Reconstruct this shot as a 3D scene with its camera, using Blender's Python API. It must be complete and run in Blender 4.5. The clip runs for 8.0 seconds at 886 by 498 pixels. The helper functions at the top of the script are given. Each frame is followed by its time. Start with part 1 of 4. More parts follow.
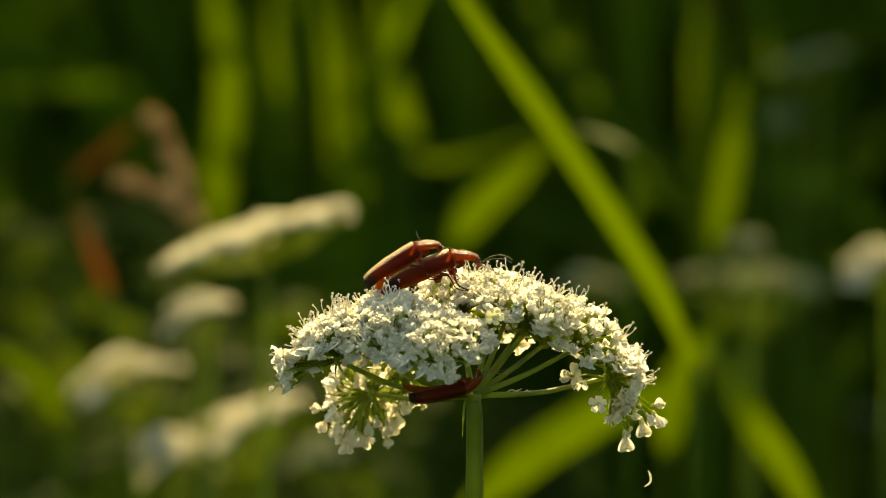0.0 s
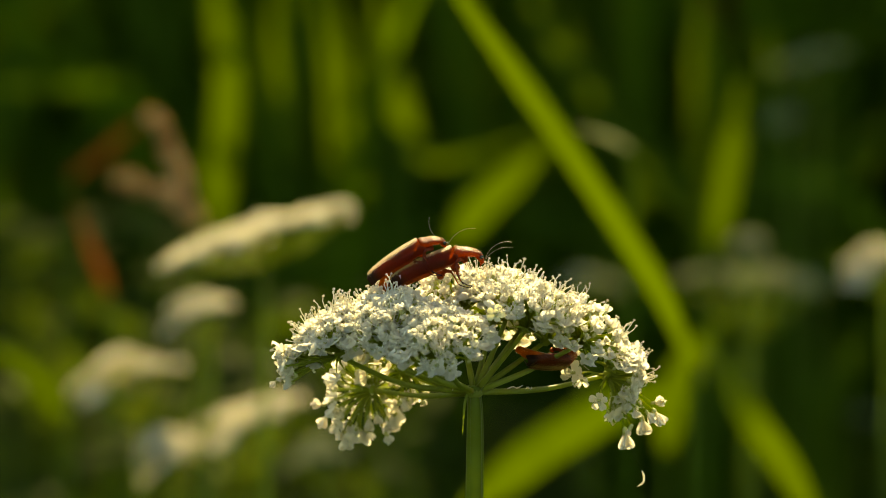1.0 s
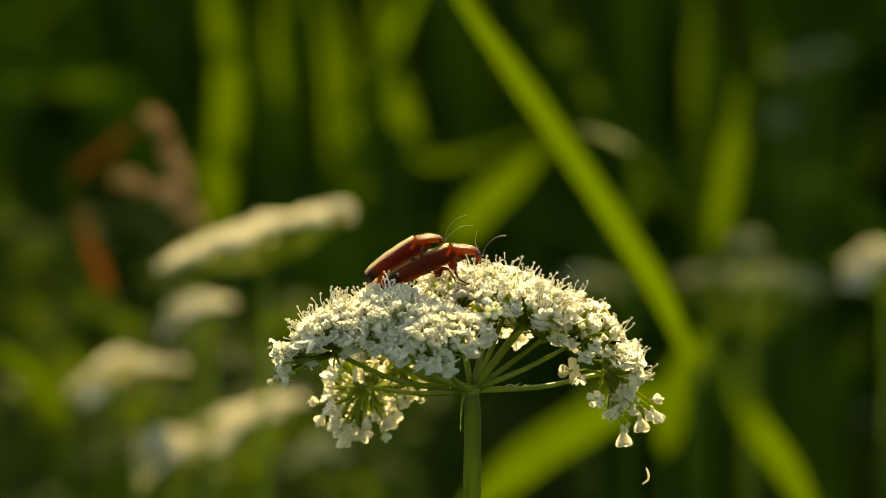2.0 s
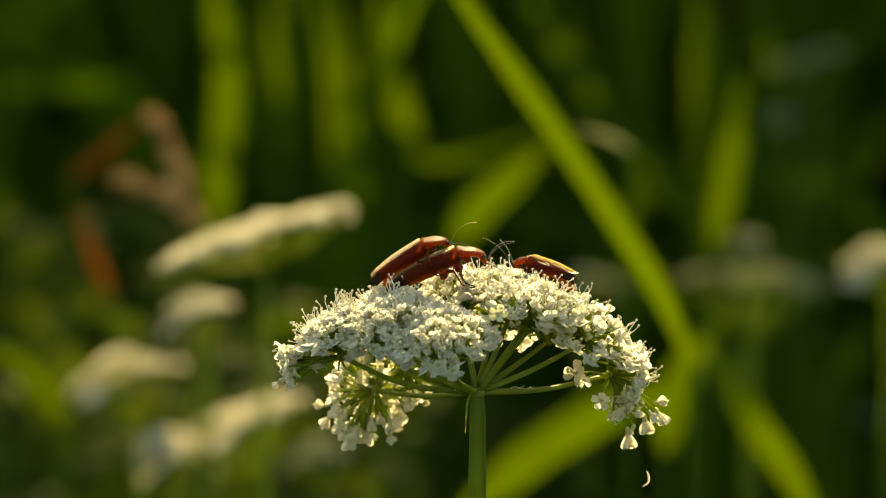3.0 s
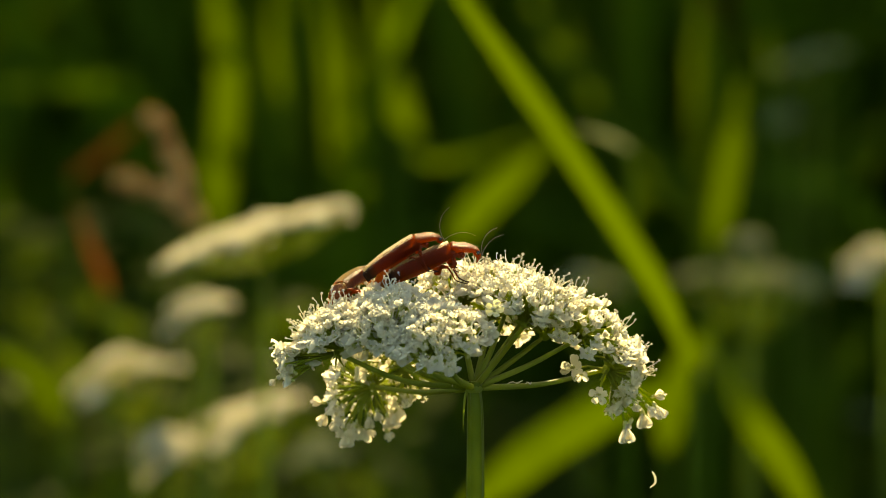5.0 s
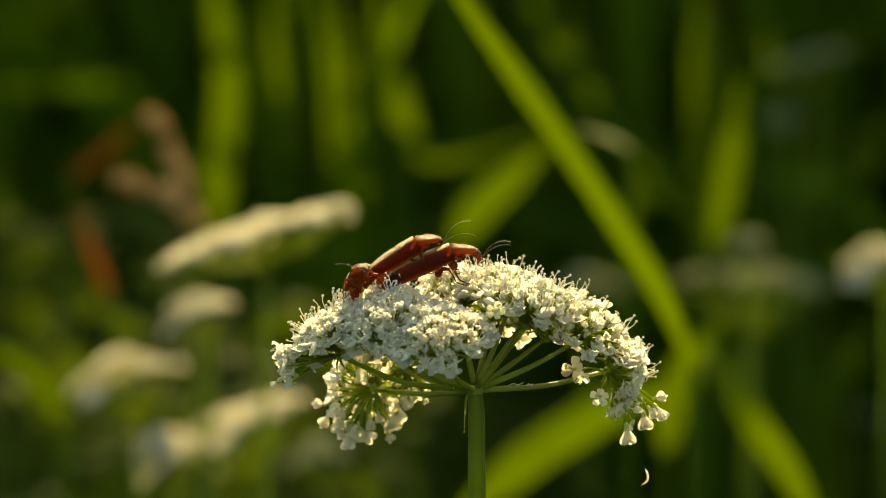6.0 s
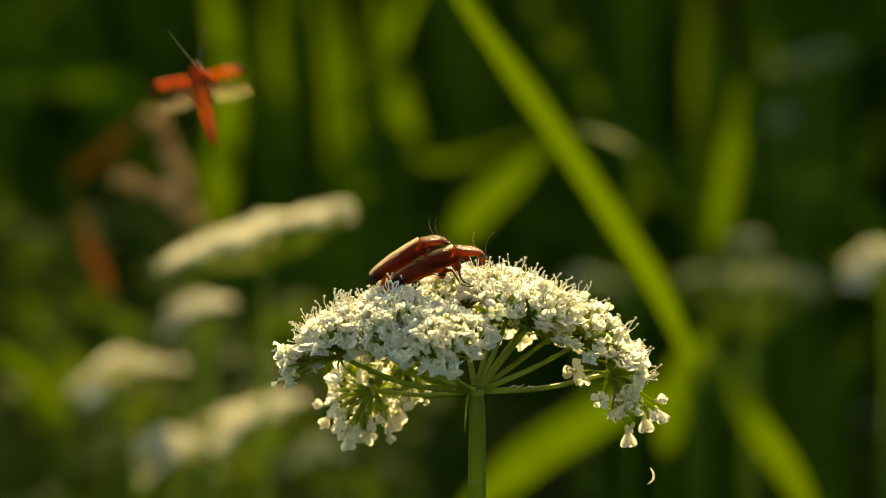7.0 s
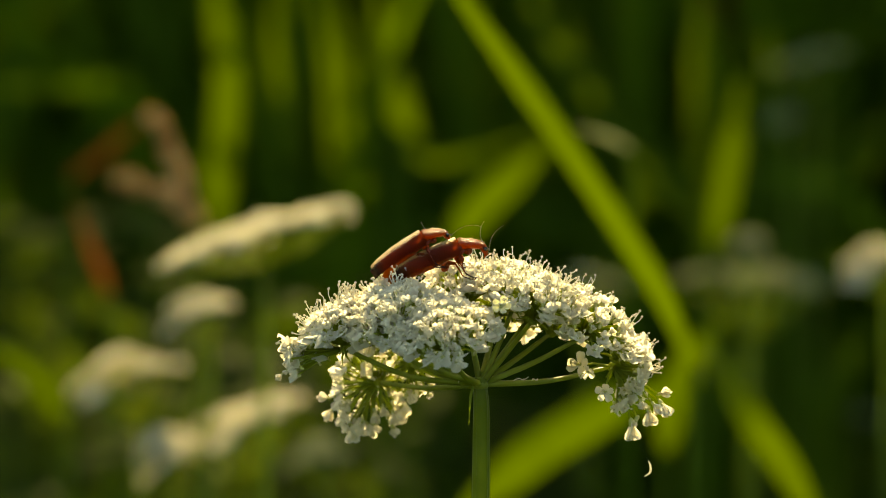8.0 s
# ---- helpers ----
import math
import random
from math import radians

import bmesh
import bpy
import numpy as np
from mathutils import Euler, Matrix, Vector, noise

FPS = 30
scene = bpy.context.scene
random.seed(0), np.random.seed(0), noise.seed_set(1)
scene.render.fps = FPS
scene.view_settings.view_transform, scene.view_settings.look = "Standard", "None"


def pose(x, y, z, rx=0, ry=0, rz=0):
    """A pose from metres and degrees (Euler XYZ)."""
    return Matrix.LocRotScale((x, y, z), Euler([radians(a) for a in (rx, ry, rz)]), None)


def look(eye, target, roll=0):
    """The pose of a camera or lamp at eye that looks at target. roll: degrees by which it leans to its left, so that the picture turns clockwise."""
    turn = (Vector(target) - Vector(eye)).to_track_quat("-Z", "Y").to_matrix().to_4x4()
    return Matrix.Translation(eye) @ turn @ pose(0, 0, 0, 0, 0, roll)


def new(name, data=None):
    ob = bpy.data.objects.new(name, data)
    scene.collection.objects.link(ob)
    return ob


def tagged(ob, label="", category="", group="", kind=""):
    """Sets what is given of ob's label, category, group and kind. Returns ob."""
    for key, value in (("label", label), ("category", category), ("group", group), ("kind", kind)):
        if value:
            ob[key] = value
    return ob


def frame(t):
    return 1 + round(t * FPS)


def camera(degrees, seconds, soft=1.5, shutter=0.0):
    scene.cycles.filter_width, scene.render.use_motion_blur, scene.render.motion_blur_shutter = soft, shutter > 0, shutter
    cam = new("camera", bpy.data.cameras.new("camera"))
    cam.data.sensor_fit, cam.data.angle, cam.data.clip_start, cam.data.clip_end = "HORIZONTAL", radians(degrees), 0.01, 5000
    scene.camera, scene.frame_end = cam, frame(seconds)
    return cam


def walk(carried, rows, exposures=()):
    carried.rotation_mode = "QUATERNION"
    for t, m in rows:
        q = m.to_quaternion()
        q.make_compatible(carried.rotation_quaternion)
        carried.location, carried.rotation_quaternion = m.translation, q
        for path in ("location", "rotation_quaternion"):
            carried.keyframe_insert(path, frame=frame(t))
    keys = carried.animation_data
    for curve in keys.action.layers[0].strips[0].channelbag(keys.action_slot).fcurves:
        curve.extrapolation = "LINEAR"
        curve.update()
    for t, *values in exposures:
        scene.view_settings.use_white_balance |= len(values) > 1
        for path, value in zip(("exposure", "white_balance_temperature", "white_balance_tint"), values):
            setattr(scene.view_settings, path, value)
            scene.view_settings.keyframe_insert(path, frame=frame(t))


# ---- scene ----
cam = camera(10.0, 8.0, soft=0.8, shutter=0.15)
HEIGHT = 0.62                                  # height of the point looked at, over the ground
EYE = (0.0, -0.44691, HEIGHT + 0.03125)
STAND = look(EYE, (0.0, 0.0, HEIGHT))
walk(cam, [(0.0, STAND), (8.0, STAND)], [(0.0, 1.5, 9300, -5), (8.0, 1.5, 9300, -5)])        # the camera stands on a tripod
cam.data.dof.use_dof = True                    # long lens, wide open, close to its subject
cam.data.dof.focus_distance = 0.446
cam.data.dof.aperture_fstop = 31.0

# ---- light: a low warm sun behind the flower, and the sky ----
SUN_FROM = Vector((0.14, 0.74, 0.66)).normalized()
sun = new("sun", bpy.data.lights.new("sun", "SUN"))
sun.data.energy, sun.data.angle, sun.data.color = 5.0, radians(0.6), (1.0, 0.80, 0.48)
sun.matrix_world = look(SUN_FROM * 20, (0, 0, 0))
sky_world = bpy.data.worlds.new("sky")
scene.world = sky_world
sky_world.use_nodes = True
sky_node = sky_world.node_tree.nodes.new("ShaderNodeTexSky")
sky_node.sky_type, sky_node.sun_disc = "NISHITA", False
sky_node.sun_elevation = math.asin(SUN_FROM.z)
sky_node.sun_rotation = math.atan2(SUN_FROM.x, SUN_FROM.y)
sky_world.node_tree.links.new(sky_node.outputs[0], sky_world.node_tree.nodes["Background"].inputs[0])
sky_world.node_tree.nodes["Background"].inputs[1].default_value = 0.098

MM = 0.001


def at(p):
    """A place given in millimetres from the point looked at."""
    return Vector((p[0] * MM, p[1] * MM, p[2] * MM + HEIGHT))


def vec(p):
    return Vector((p[0] * MM, p[1] * MM, p[2] * MM))


# ---- materials ----
def shader(name, colours, rough=0.5, scale=200.0, bump=0.0, through_colour=None, through_share=0.0, sheen=0.0, spec=0.5, coat=0.0, vary=0.0, clear=0.0):
    """A surface whose colour wanders between the given ones; part of the light may pass through it."""
    m = bpy.data.materials.new(name)
    m.use_nodes = True
    t = m.node_tree
    b = t.nodes["Principled BSDF"]
    out = t.nodes["Material Output"]
    b.inputs["Roughness"].default_value = rough
    b.inputs["Specular IOR Level"].default_value = spec
    b.inputs["Sheen Weight"].default_value = sheen
    b.inputs["Coat Weight"].default_value = coat
    pos = t.nodes.new("ShaderNodeTexCoord")
    coarse = t.nodes.new("ShaderNodeTexNoise")
    coarse.inputs["Scale"].default_value, coarse.inputs["Detail"].default_value = scale, 5.0
    t.links.new(pos.outputs["Object"], coarse.inputs["Vector"])
    ramp = t.nodes.new("ShaderNodeValToRGB")
    while len(ramp.color_ramp.elements) < len(colours):
        ramp.color_ramp.elements.new(0.5)
    for i, c in enumerate(colours):
        ramp.color_ramp.elements[i].position = 0.3 + 0.4 * i / max(1, len(colours) - 1)
        ramp.color_ramp.elements[i].color = (*c, 1)
    t.links.new(coarse.outputs["Fac"], ramp.inputs[0])
    colour = ramp.outputs[0]
    if vary:
        info = t.nodes.new("ShaderNodeObjectInfo")
        island = t.nodes.new("ShaderNodeNewGeometry")
        both = t.nodes.new("ShaderNodeMath")
        both.operation = "ADD"
        t.links.new(info.outputs["Random"], both.inputs[0])
        t.links.new(island.outputs["Random Per Island"], both.inputs[1])
        span = t.nodes.new("ShaderNodeMapRange")
        span.inputs["From Max"].default_value = 2.0
        span.inputs["To Min"].default_value, span.inputs["To Max"].default_value = 1 - vary, 1 + vary
        t.links.new(both.outputs[0], span.inputs["Value"])
        hue = t.nodes.new("ShaderNodeHueSaturation")
        t.links.new(span.outputs[0], hue.inputs["Value"])
        t.links.new(colour, hue.inputs["Color"])
        colour = hue.outputs[0]
    t.links.new(colour, b.inputs["Base Color"])
    if bump:
        fine = t.nodes.new("ShaderNodeTexNoise")
        fine.inputs["Scale"].default_value, fine.inputs["Detail"].default_value = scale * 6, 3.0
        t.links.new(pos.outputs["Object"], fine.inputs["Vector"])
        bm_node = t.nodes.new("ShaderNodeBump")
        bm_node.inputs["Strength"].default_value, bm_node.inputs["Distance"].default_value = bump, 0.0001
        t.links.new(fine.outputs["Fac"], bm_node.inputs["Height"])
        t.links.new(bm_node.outputs[0], b.inputs["Normal"])
    last = b.outputs[0]
    if through_share:
        thin = t.nodes.new("ShaderNodeBsdfTranslucent")
        norm = t.nodes.new("ShaderNodeMix")
        norm.data_type = "RGBA"
        norm.inputs["Factor"].default_value = 0.35
        norm.inputs[6].default_value = (*through_colour, 1)
        t.links.new(colour, norm.inputs[7])
        t.links.new(norm.outputs[2], thin.inputs["Color"])
        mix = t.nodes.new("ShaderNodeMixShader")
        mix.inputs[0].default_value = through_share
        t.links.new(last, mix.inputs[1])
        t.links.new(thin.outputs[0], mix.inputs[2])
        last = mix.outputs[0]
    if clear:
        see = t.nodes.new("ShaderNodeBsdfTransparent")
        mix = t.nodes.new("ShaderNodeMixShader")
        mix.inputs[0].default_value = clear
        t.links.new(last, mix.inputs[1])
        t.links.new(see.outputs[0], mix.inputs[2])
        last = mix.outputs[0]
    t.links.new(last, out.inputs["Surface"])
    return m


PETAL = shader("petal_white", [(0.70, 0.68, 0.61), (0.82, 0.80, 0.73)], 0.5, 900, 0.35, (0.98, 0.92, 0.73), 0.64, vary=0.12)
PISTIL = shader("pistil_green", [(0.42, 0.46, 0.14), (0.62, 0.60, 0.30)], 0.35, 1500, 0.1, (0.6, 0.62, 0.15), 0.25, vary=0.08)
STAMEN = shader("stamen_cream", [(0.78, 0.76, 0.66), (0.85, 0.83, 0.75)], 0.5, 1500, 0.1, (0.9, 0.85, 0.65), 0.35)
ANTHER = shader("anther_cream", [(0.68, 0.60, 0.42), (0.82, 0.77, 0.62)], 0.6, 2500, 0.3, (0.8, 0.7, 0.4), 0.2)
STALK = shader("green_stalk", [(0.22, 0.28, 0.035), (0.34, 0.40, 0.08)], 0.6, 350, 0.5, (0.58, 0.66, 0.05), 0.55, vary=0.1, spec=0.2)
RAY = shader("olive_ray", [(0.17, 0.22, 0.035), (0.28, 0.33, 0.07)], 0.36, 350, 0.5, (0.60, 0.70, 0.07), 0.42, vary=0.2, spec=0.3)
STEM = shader("green_stem", [(0.06, 0.10, 0.009), (0.14, 0.19, 0.025)], 0.45, 260, 0.6, (0.44, 0.56, 0.04), 0.42, spec=0.18)
RIDGE = shader("pale_stem_ridge", [(0.13, 0.16, 0.045), (0.24, 0.26, 0.10)], 0.35, 500, 0.3, (0.5, 0.54, 0.16), 0.42, spec=0.5)
FADED = shader("faded_petal", [(0.62, 0.60, 0.34), (0.76, 0.74, 0.48)], 0.55, 900, 0.2, (0.88, 0.86, 0.4), 0.4)
LEAF = shader("grass_leaf", [(0.036, 0.068, 0.003), (0.060, 0.105, 0.006)], 0.6, 30, 0.1, (0.082, 0.128, 0.002), 0.5, vary=0.2, spec=0.05)
DEEP_LEAF = shader("meadow_leaf", [(0.046, 0.096, 0.005), (0.078, 0.14, 0.010)], 0.65, 20, 0.0, (0.11, 0.19, 0.004), 0.45, vary=0.3, spec=0.05)
DRY = shader("dry_straw", [(0.50, 0.34, 0.15), (0.66, 0.48, 0.25)], 0.7, 120, 0.2, (0.80, 0.55, 0.22), 0.5, vary=0.2, spec=0.1)
RUST = shader("rusty_leaf", [(0.075, 0.024, 0.006), (0.13, 0.042, 0.010)], 0.6, 120, 0.2, (0.15, 0.042, 0.005), 0.45, vary=0.2, spec=0.1)
HERB = shader("olive_herb", [(0.022, 0.040, 0.005), (0.045, 0.062, 0.010)], 0.6, 60, 0.1, (0.042, 0.066, 0.003), 0.45, vary=0.5, spec=0.02)
FAR_PETAL = shader("cream_petal", [(0.64, 0.61, 0.47), (0.78, 0.75, 0.60)], 0.6, 250, 0.1, (0.78, 0.72, 0.48), 0.5, vary=0.25)
# white petals darkened grey-green to stand in for shade; one straw blade shares it
SHADED_PETAL_STRAW = shader("shaded_petal_straw", [(0.20, 0.24, 0.12), (0.31, 0.34, 0.18)], 0.6, 300, 0.1, (0.34, 0.37, 0.16), 0.4, vary=0.3)
SOIL = shader("meadow_soil", [(0.018, 0.022, 0.008), (0.04, 0.045, 0.015)], 0.9, 14, 0.6)
CHITIN = shader("orange_chitin", [(0.06, 0.006, 0.002), (0.18, 0.024, 0.004)], 0.26, 1300, 1.6, (1.0, 0.31, 0.03), 0.46, spec=0.45)
BELLY = shader("red_brown_belly", [(0.06, 0.006, 0.002), (0.18, 0.028, 0.004)], 0.34, 900, 0.8, (1.0, 0.46, 0.05), 0.55, spec=0.3)
DARK = shader("black_brown_chitin", [(0.015, 0.008, 0.004), (0.05, 0.020, 0.008)], 0.5, 1500, 0.2, spec=0.25)
FEELER = shader("downy_antenna", [(0.10, 0.08, 0.055), (0.22, 0.18, 0.12)], 0.35, 2500, 0.3, (0.6, 0.55, 0.4), 0.3, sheen=0.5)
DOWN = shader("golden_down", [(0.56, 0.38, 0.13), (0.74, 0.54, 0.22)], 0.4, 1500, 0.0, (0.85, 0.62, 0.22), 0.5)
EYE_BLACK = shader("black_eye", [(0.008, 0.007, 0.007), (0.015, 0.012, 0.01)], 0.12, 2000, 0.0, coat=0.5)
MEMBRANE = shader("amber_membrane", [(0.34, 0.26, 0.16), (0.52, 0.42, 0.28)], 0.25, 700, 0.3, (0.80, 0.62, 0.36), 0.5, clear=0.72)
SILK = shader("pale_silk", [(0.7, 0.7, 0.66), (0.8, 0.8, 0.76)], 0.4, 1000)


def wing_case_material():
    """Tawny, downy wing case that darkens at its tip."""
    m = shader("tawny_wing_case", [(0.012, 0.0015, 0.0005), (0.075, 0.006, 0.001)], 0.3, 700, 1.8, (0.75, 0.20, 0.015), 0.42, spec=0.16)
    t = m.node_tree
    b = t.nodes["Principled BSDF"]
    base = b.inputs["Base Color"].links[0].from_socket
    pos = t.nodes.new("ShaderNodeTexCoord")
    split = t.nodes.new("ShaderNodeSeparateXYZ")
    t.links.new(pos.outputs["Object"], split.inputs[0])
    span = t.nodes.new("ShaderNodeMapRange")
    span.inputs["From Min"].default_value, span.inputs["From Max"].default_value = -0.0036, -0.0043
    t.links.new(split.outputs["X"], span.inputs["Value"])
    mix = t.nodes.new("ShaderNodeMix")
    mix.data_type = "RGBA"
    mix.inputs[7].default_value = (0.02, 0.012, 0.008, 1)
    t.links.new(span.outputs[0], mix.inputs["Factor"])
    t.links.new(base, mix.inputs[6])
    t.links.new(mix.outputs[2], b.inputs["Base Color"])
    thin = [n for n in t.nodes if n.type == "BSDF_TRANSLUCENT"][0]
    glow = t.nodes.new("ShaderNodeMix")
    glow.data_type = "RGBA"
    glow.inputs[6].default_value, glow.inputs[7].default_value = (0.98, 0.34, 0.035, 1), (0.25, 0.10, 0.02, 1)
    t.links.new(span.outputs[0], glow.inputs["Factor"])
    t.links.new(glow.outputs[2], thin.inputs["Color"])
    return m


WING_CASE = wing_case_material()


# ---- mesh helpers (all measures in millimetres) ----
class Shape:
    """Vertices and faces of one mesh, gathered before it is made."""

    def __init__(self):
        self.v, self.f, self.m = [], [], []

    def grid(self, rows, material=0, closed=False):
        """Joins rows of points into a skin."""
        start, n = len(self.v), len(rows[0])
        for row in rows:
            self.v.extend(tuple(p) for p in row)
        for i in range(len(rows) - 1):
            for j in range(n if closed else n - 1):
                k = (j + 1) % n
                self.f.append((start + i * n + j, start + i * n + k, start + (i + 1) * n + k, start + (i + 1) * n + j))
                self.m.append(material)
        return start, n

    def cap(self, start, n, last_row, material=0):
        first = tuple(range(start + n - 1, start - 1, -1))
        end = tuple(range(start + last_row * n, start + last_row * n + n))
        self.f += [first, end]
        self.m += [material, material]

    def tube(self, points, radii, sides=6, material=0, ribs=0.0):
        """A tube along points, with a radius at each."""
        pts = [Vector(p) for p in points]
        side = None
        rows = []
        for i, p in enumerate(pts):
            way = (pts[min(i + 1, len(pts) - 1)] - pts[max(i - 1, 0)]).normalized()
            if side is None:
                side = way.orthogonal().normalized()
            side = (side - way * side.dot(way)).normalized()
            up = way.cross(side)
            rows.append([p + (side * math.cos(a) + up * math.sin(a)) * radii[i] * (1 + (ribs if j % 2 else -ribs))
                         for j, a in ((j, 2 * math.pi * j / sides) for j in range(sides))])
        start, n = self.grid(rows, material, True)
        self.cap(start, n, len(rows) - 1, material)

    def ball(self, centre, radii, turn=None, material=0, rings=5, sides=7):
        c = Vector(centre)
        rows = []
        for i in range(rings + 1):
            a = math.pi * (0.06 + 0.88 * i / rings)
            row = []
            for j in range(sides):
                b = 2 * math.pi * j / sides
                p = Vector((radii[0] * math.cos(a), radii[1] * math.sin(a) * math.cos(b), radii[2] * math.sin(a) * math.sin(b)))
                row.append(c + (turn @ p if turn else p))
            rows.append(row)
        start, n = self.grid(rows, material, True)
        self.cap(start, n, rings, material)

    def mesh(self, name, materials, smooth=True):
        me = bpy.data.meshes.new(name)
        me.from_pydata([(x * MM, y * MM, z * MM) for x, y, z in self.v], [], self.f)
        for m in materials:
            me.materials.append(m)
        me.polygons.foreach_set("material_index", self.m)
        me.polygons.foreach_set("use_smooth", [smooth] * len(self.f))
        me.update()
        return me


def part(name, data, parent, m=None, label=""):
    """Links a mesh as one object under a thing or a part."""
    ob = new(name, data)
    ob.parent = parent
    if m is not None:
        ob.matrix_basis = m
    return tagged(ob, label)


def bezier(points, n):
    """n + 1 points of a smooth line through the given ones."""
    pts = [Vector(p) for p in points]
    pts = [pts[0] * 2 - pts[1]] + pts + [pts[-1] * 2 - pts[-2]]
    out = []
    spans = len(pts) - 3
    for i in range(n + 1):
        u = min(i / n * spans, spans - 1e-6)
        k, u = int(u), u - int(u)
        a, b, c, d = pts[k:k + 4]
        out.append(0.5 * (2 * b + (c - a) * u + (2 * a - 5 * b + 4 * c - d) * u * u + (3 * b - a - 3 * c + d) * u ** 3))
    return out


def frame_of(ahead, top):
    """A turn whose x points ahead and whose z is as near to top as it can be."""
    x = Vector(ahead).normalized()
    y = Vector(top).cross(x).normalized()
    z = x.cross(y)
    return Matrix((x, y, z)).transposed()


def placed(p, ahead, top):
    return Matrix.Translation(p) @ frame_of(ahead, top).to_4x4()


# ---- ground ----
def ground():
    s = Shape()
    cuts = [-900.0, -200, -40, -10, -4, -2, -1, -0.5, 0, 0.5, 1, 2, 4, 10, 40, 200, 900]
    rows = [[(x * 1000, y * 1000, 25 * noise.noise((x * 1.7, y * 1.7, 0)) if abs(x) + abs(y) < 30 else 0) for x in cuts] for y in cuts]
    s.grid(rows)
    tagged(new("ground", s.mesh("ground", [SOIL])), "dark shaded soil under dense meadow grass", "ground", kind="structure")


ground()


# ---- grass ----
def blade_into(s, points, width, n=10, face=(0, -1, 0), fold=0.25, material=0, root=0.35, rise=0.2):
    """A folded grass blade along points: narrow at its root, pointed at its tip."""
    line = bezier(points, n)
    rows = []
    for i, p in enumerate(line):
        u = i / n
        w = width * 0.5 * min(root + (1 - root) * u / rise, 1.0, 0.06 + (1 - u) * 2.2)
        way = (line[min(i + 1, n)] - line[max(i - 1, 0)]).normalized()
        side = way.cross(Vector(face)).normalized()
        out = side.cross(way)
        rows.append([p - side * w, p - side * w * 0.5 + out * w * fold * 0.6, p + out * w * fold, p + side * w * 0.5 + out * w * fold * 0.6, p + side * w])
    s.grid(rows, material)


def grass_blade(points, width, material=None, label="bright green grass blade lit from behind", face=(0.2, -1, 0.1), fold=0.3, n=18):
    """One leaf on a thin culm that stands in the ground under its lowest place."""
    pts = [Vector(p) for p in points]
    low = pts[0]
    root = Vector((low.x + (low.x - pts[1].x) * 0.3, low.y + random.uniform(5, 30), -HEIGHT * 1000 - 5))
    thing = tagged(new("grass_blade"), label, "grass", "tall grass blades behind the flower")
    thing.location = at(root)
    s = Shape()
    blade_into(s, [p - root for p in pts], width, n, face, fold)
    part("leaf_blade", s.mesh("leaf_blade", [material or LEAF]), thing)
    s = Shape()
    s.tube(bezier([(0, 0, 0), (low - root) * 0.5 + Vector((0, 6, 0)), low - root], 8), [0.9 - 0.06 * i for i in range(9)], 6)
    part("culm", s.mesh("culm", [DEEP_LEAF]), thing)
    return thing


def meadow(name, count, near, far, seed):
    """Uncountable grass behind the blades that stand out, taller towards the back."""
    rnd = random.Random(seed)
    s = Shape()
    for _ in range(count):
        y = near * (far / near) ** rnd.random()
        x = rnd.uniform(-1, 1) * (200 + 0.13 * y)
        # tops raised out of view only to block sun and darken the background
        h = rnd.uniform(0.62, 1.0) * min(1500, 540 + 0.74 * (y - 200)) * (0.9 + 0.2 * noise.noise((x * 0.01, y * 0.01, 3)))
        lean = Vector((rnd.gauss(0, 0.17), rnd.gauss(0.05, 0.12), 0)) * h
        droop = rnd.uniform(0.7, 1.02)
        p = Vector((x, y, -620))
        turn = rnd.uniform(0, math.pi)
        blade_into(s, [p, p + lean * 0.25 + Vector((0, 0, h * 0.5)), p + lean * 0.7 + Vector((0, 0, h * 0.9)), p + lean * 1.5 + Vector((0, 0, h * droop))],
                   rnd.uniform(4, 12), 6, (math.cos(turn), math.sin(turn), 0.1), 0.25, root=0.8)
    ob = new(name, s.mesh(name, [DEEP_LEAF]))
    ob.location = (0, 0, HEIGHT)
    tagged(ob, "dense dark green meadow grass in its own shade", "grass", kind="stuff")


meadow("meadow_grass", 7000, 620, 2200, 21)


def meadow_around(count, seed):
    """The same meadow on all sides, thinning out far away, taller behind; unseen, added to dim the sky fill."""
    rnd = random.Random(seed)
    s = Shape()
    while count:
        r, a = 3800 * rnd.random() ** 0.62, rnd.uniform(0, 2 * math.pi)
        x, y = r * math.cos(a), r * math.sin(a)
        if abs(x) < 330 + 0.14 * max(0, y) and -750 < y < 2200:
            continue
        count -= 1
        h = rnd.uniform(0.62, 1.0) * (560 + 0.7 * max(0, min(1300, y - 250)) + 300 * noise.noise((x * 0.002, y * 0.002, 5)))
        p = Vector((x, y, -620))
        lean = Vector((rnd.gauss(0, 0.2), rnd.gauss(0, 0.2), 0)) * h
        turn = rnd.uniform(0, math.pi)
        blade_into(s, [p, p + lean * 0.4 + Vector((0, 0, h * 0.6)), p + lean * 1.3 + Vector((0, 0, h))], rnd.uniform(8, 18), 4, (math.cos(turn), math.sin(turn), 0.1), 0.25, root=0.8)
    ob = new("surrounding_grass", s.mesh("surrounding_grass", [DEEP_LEAF]))
    ob.location = (0, 0, HEIGHT)
    tagged(ob, "dense green meadow grass all round the flower", "grass", kind="stuff")


meadow_around(15000, 8)


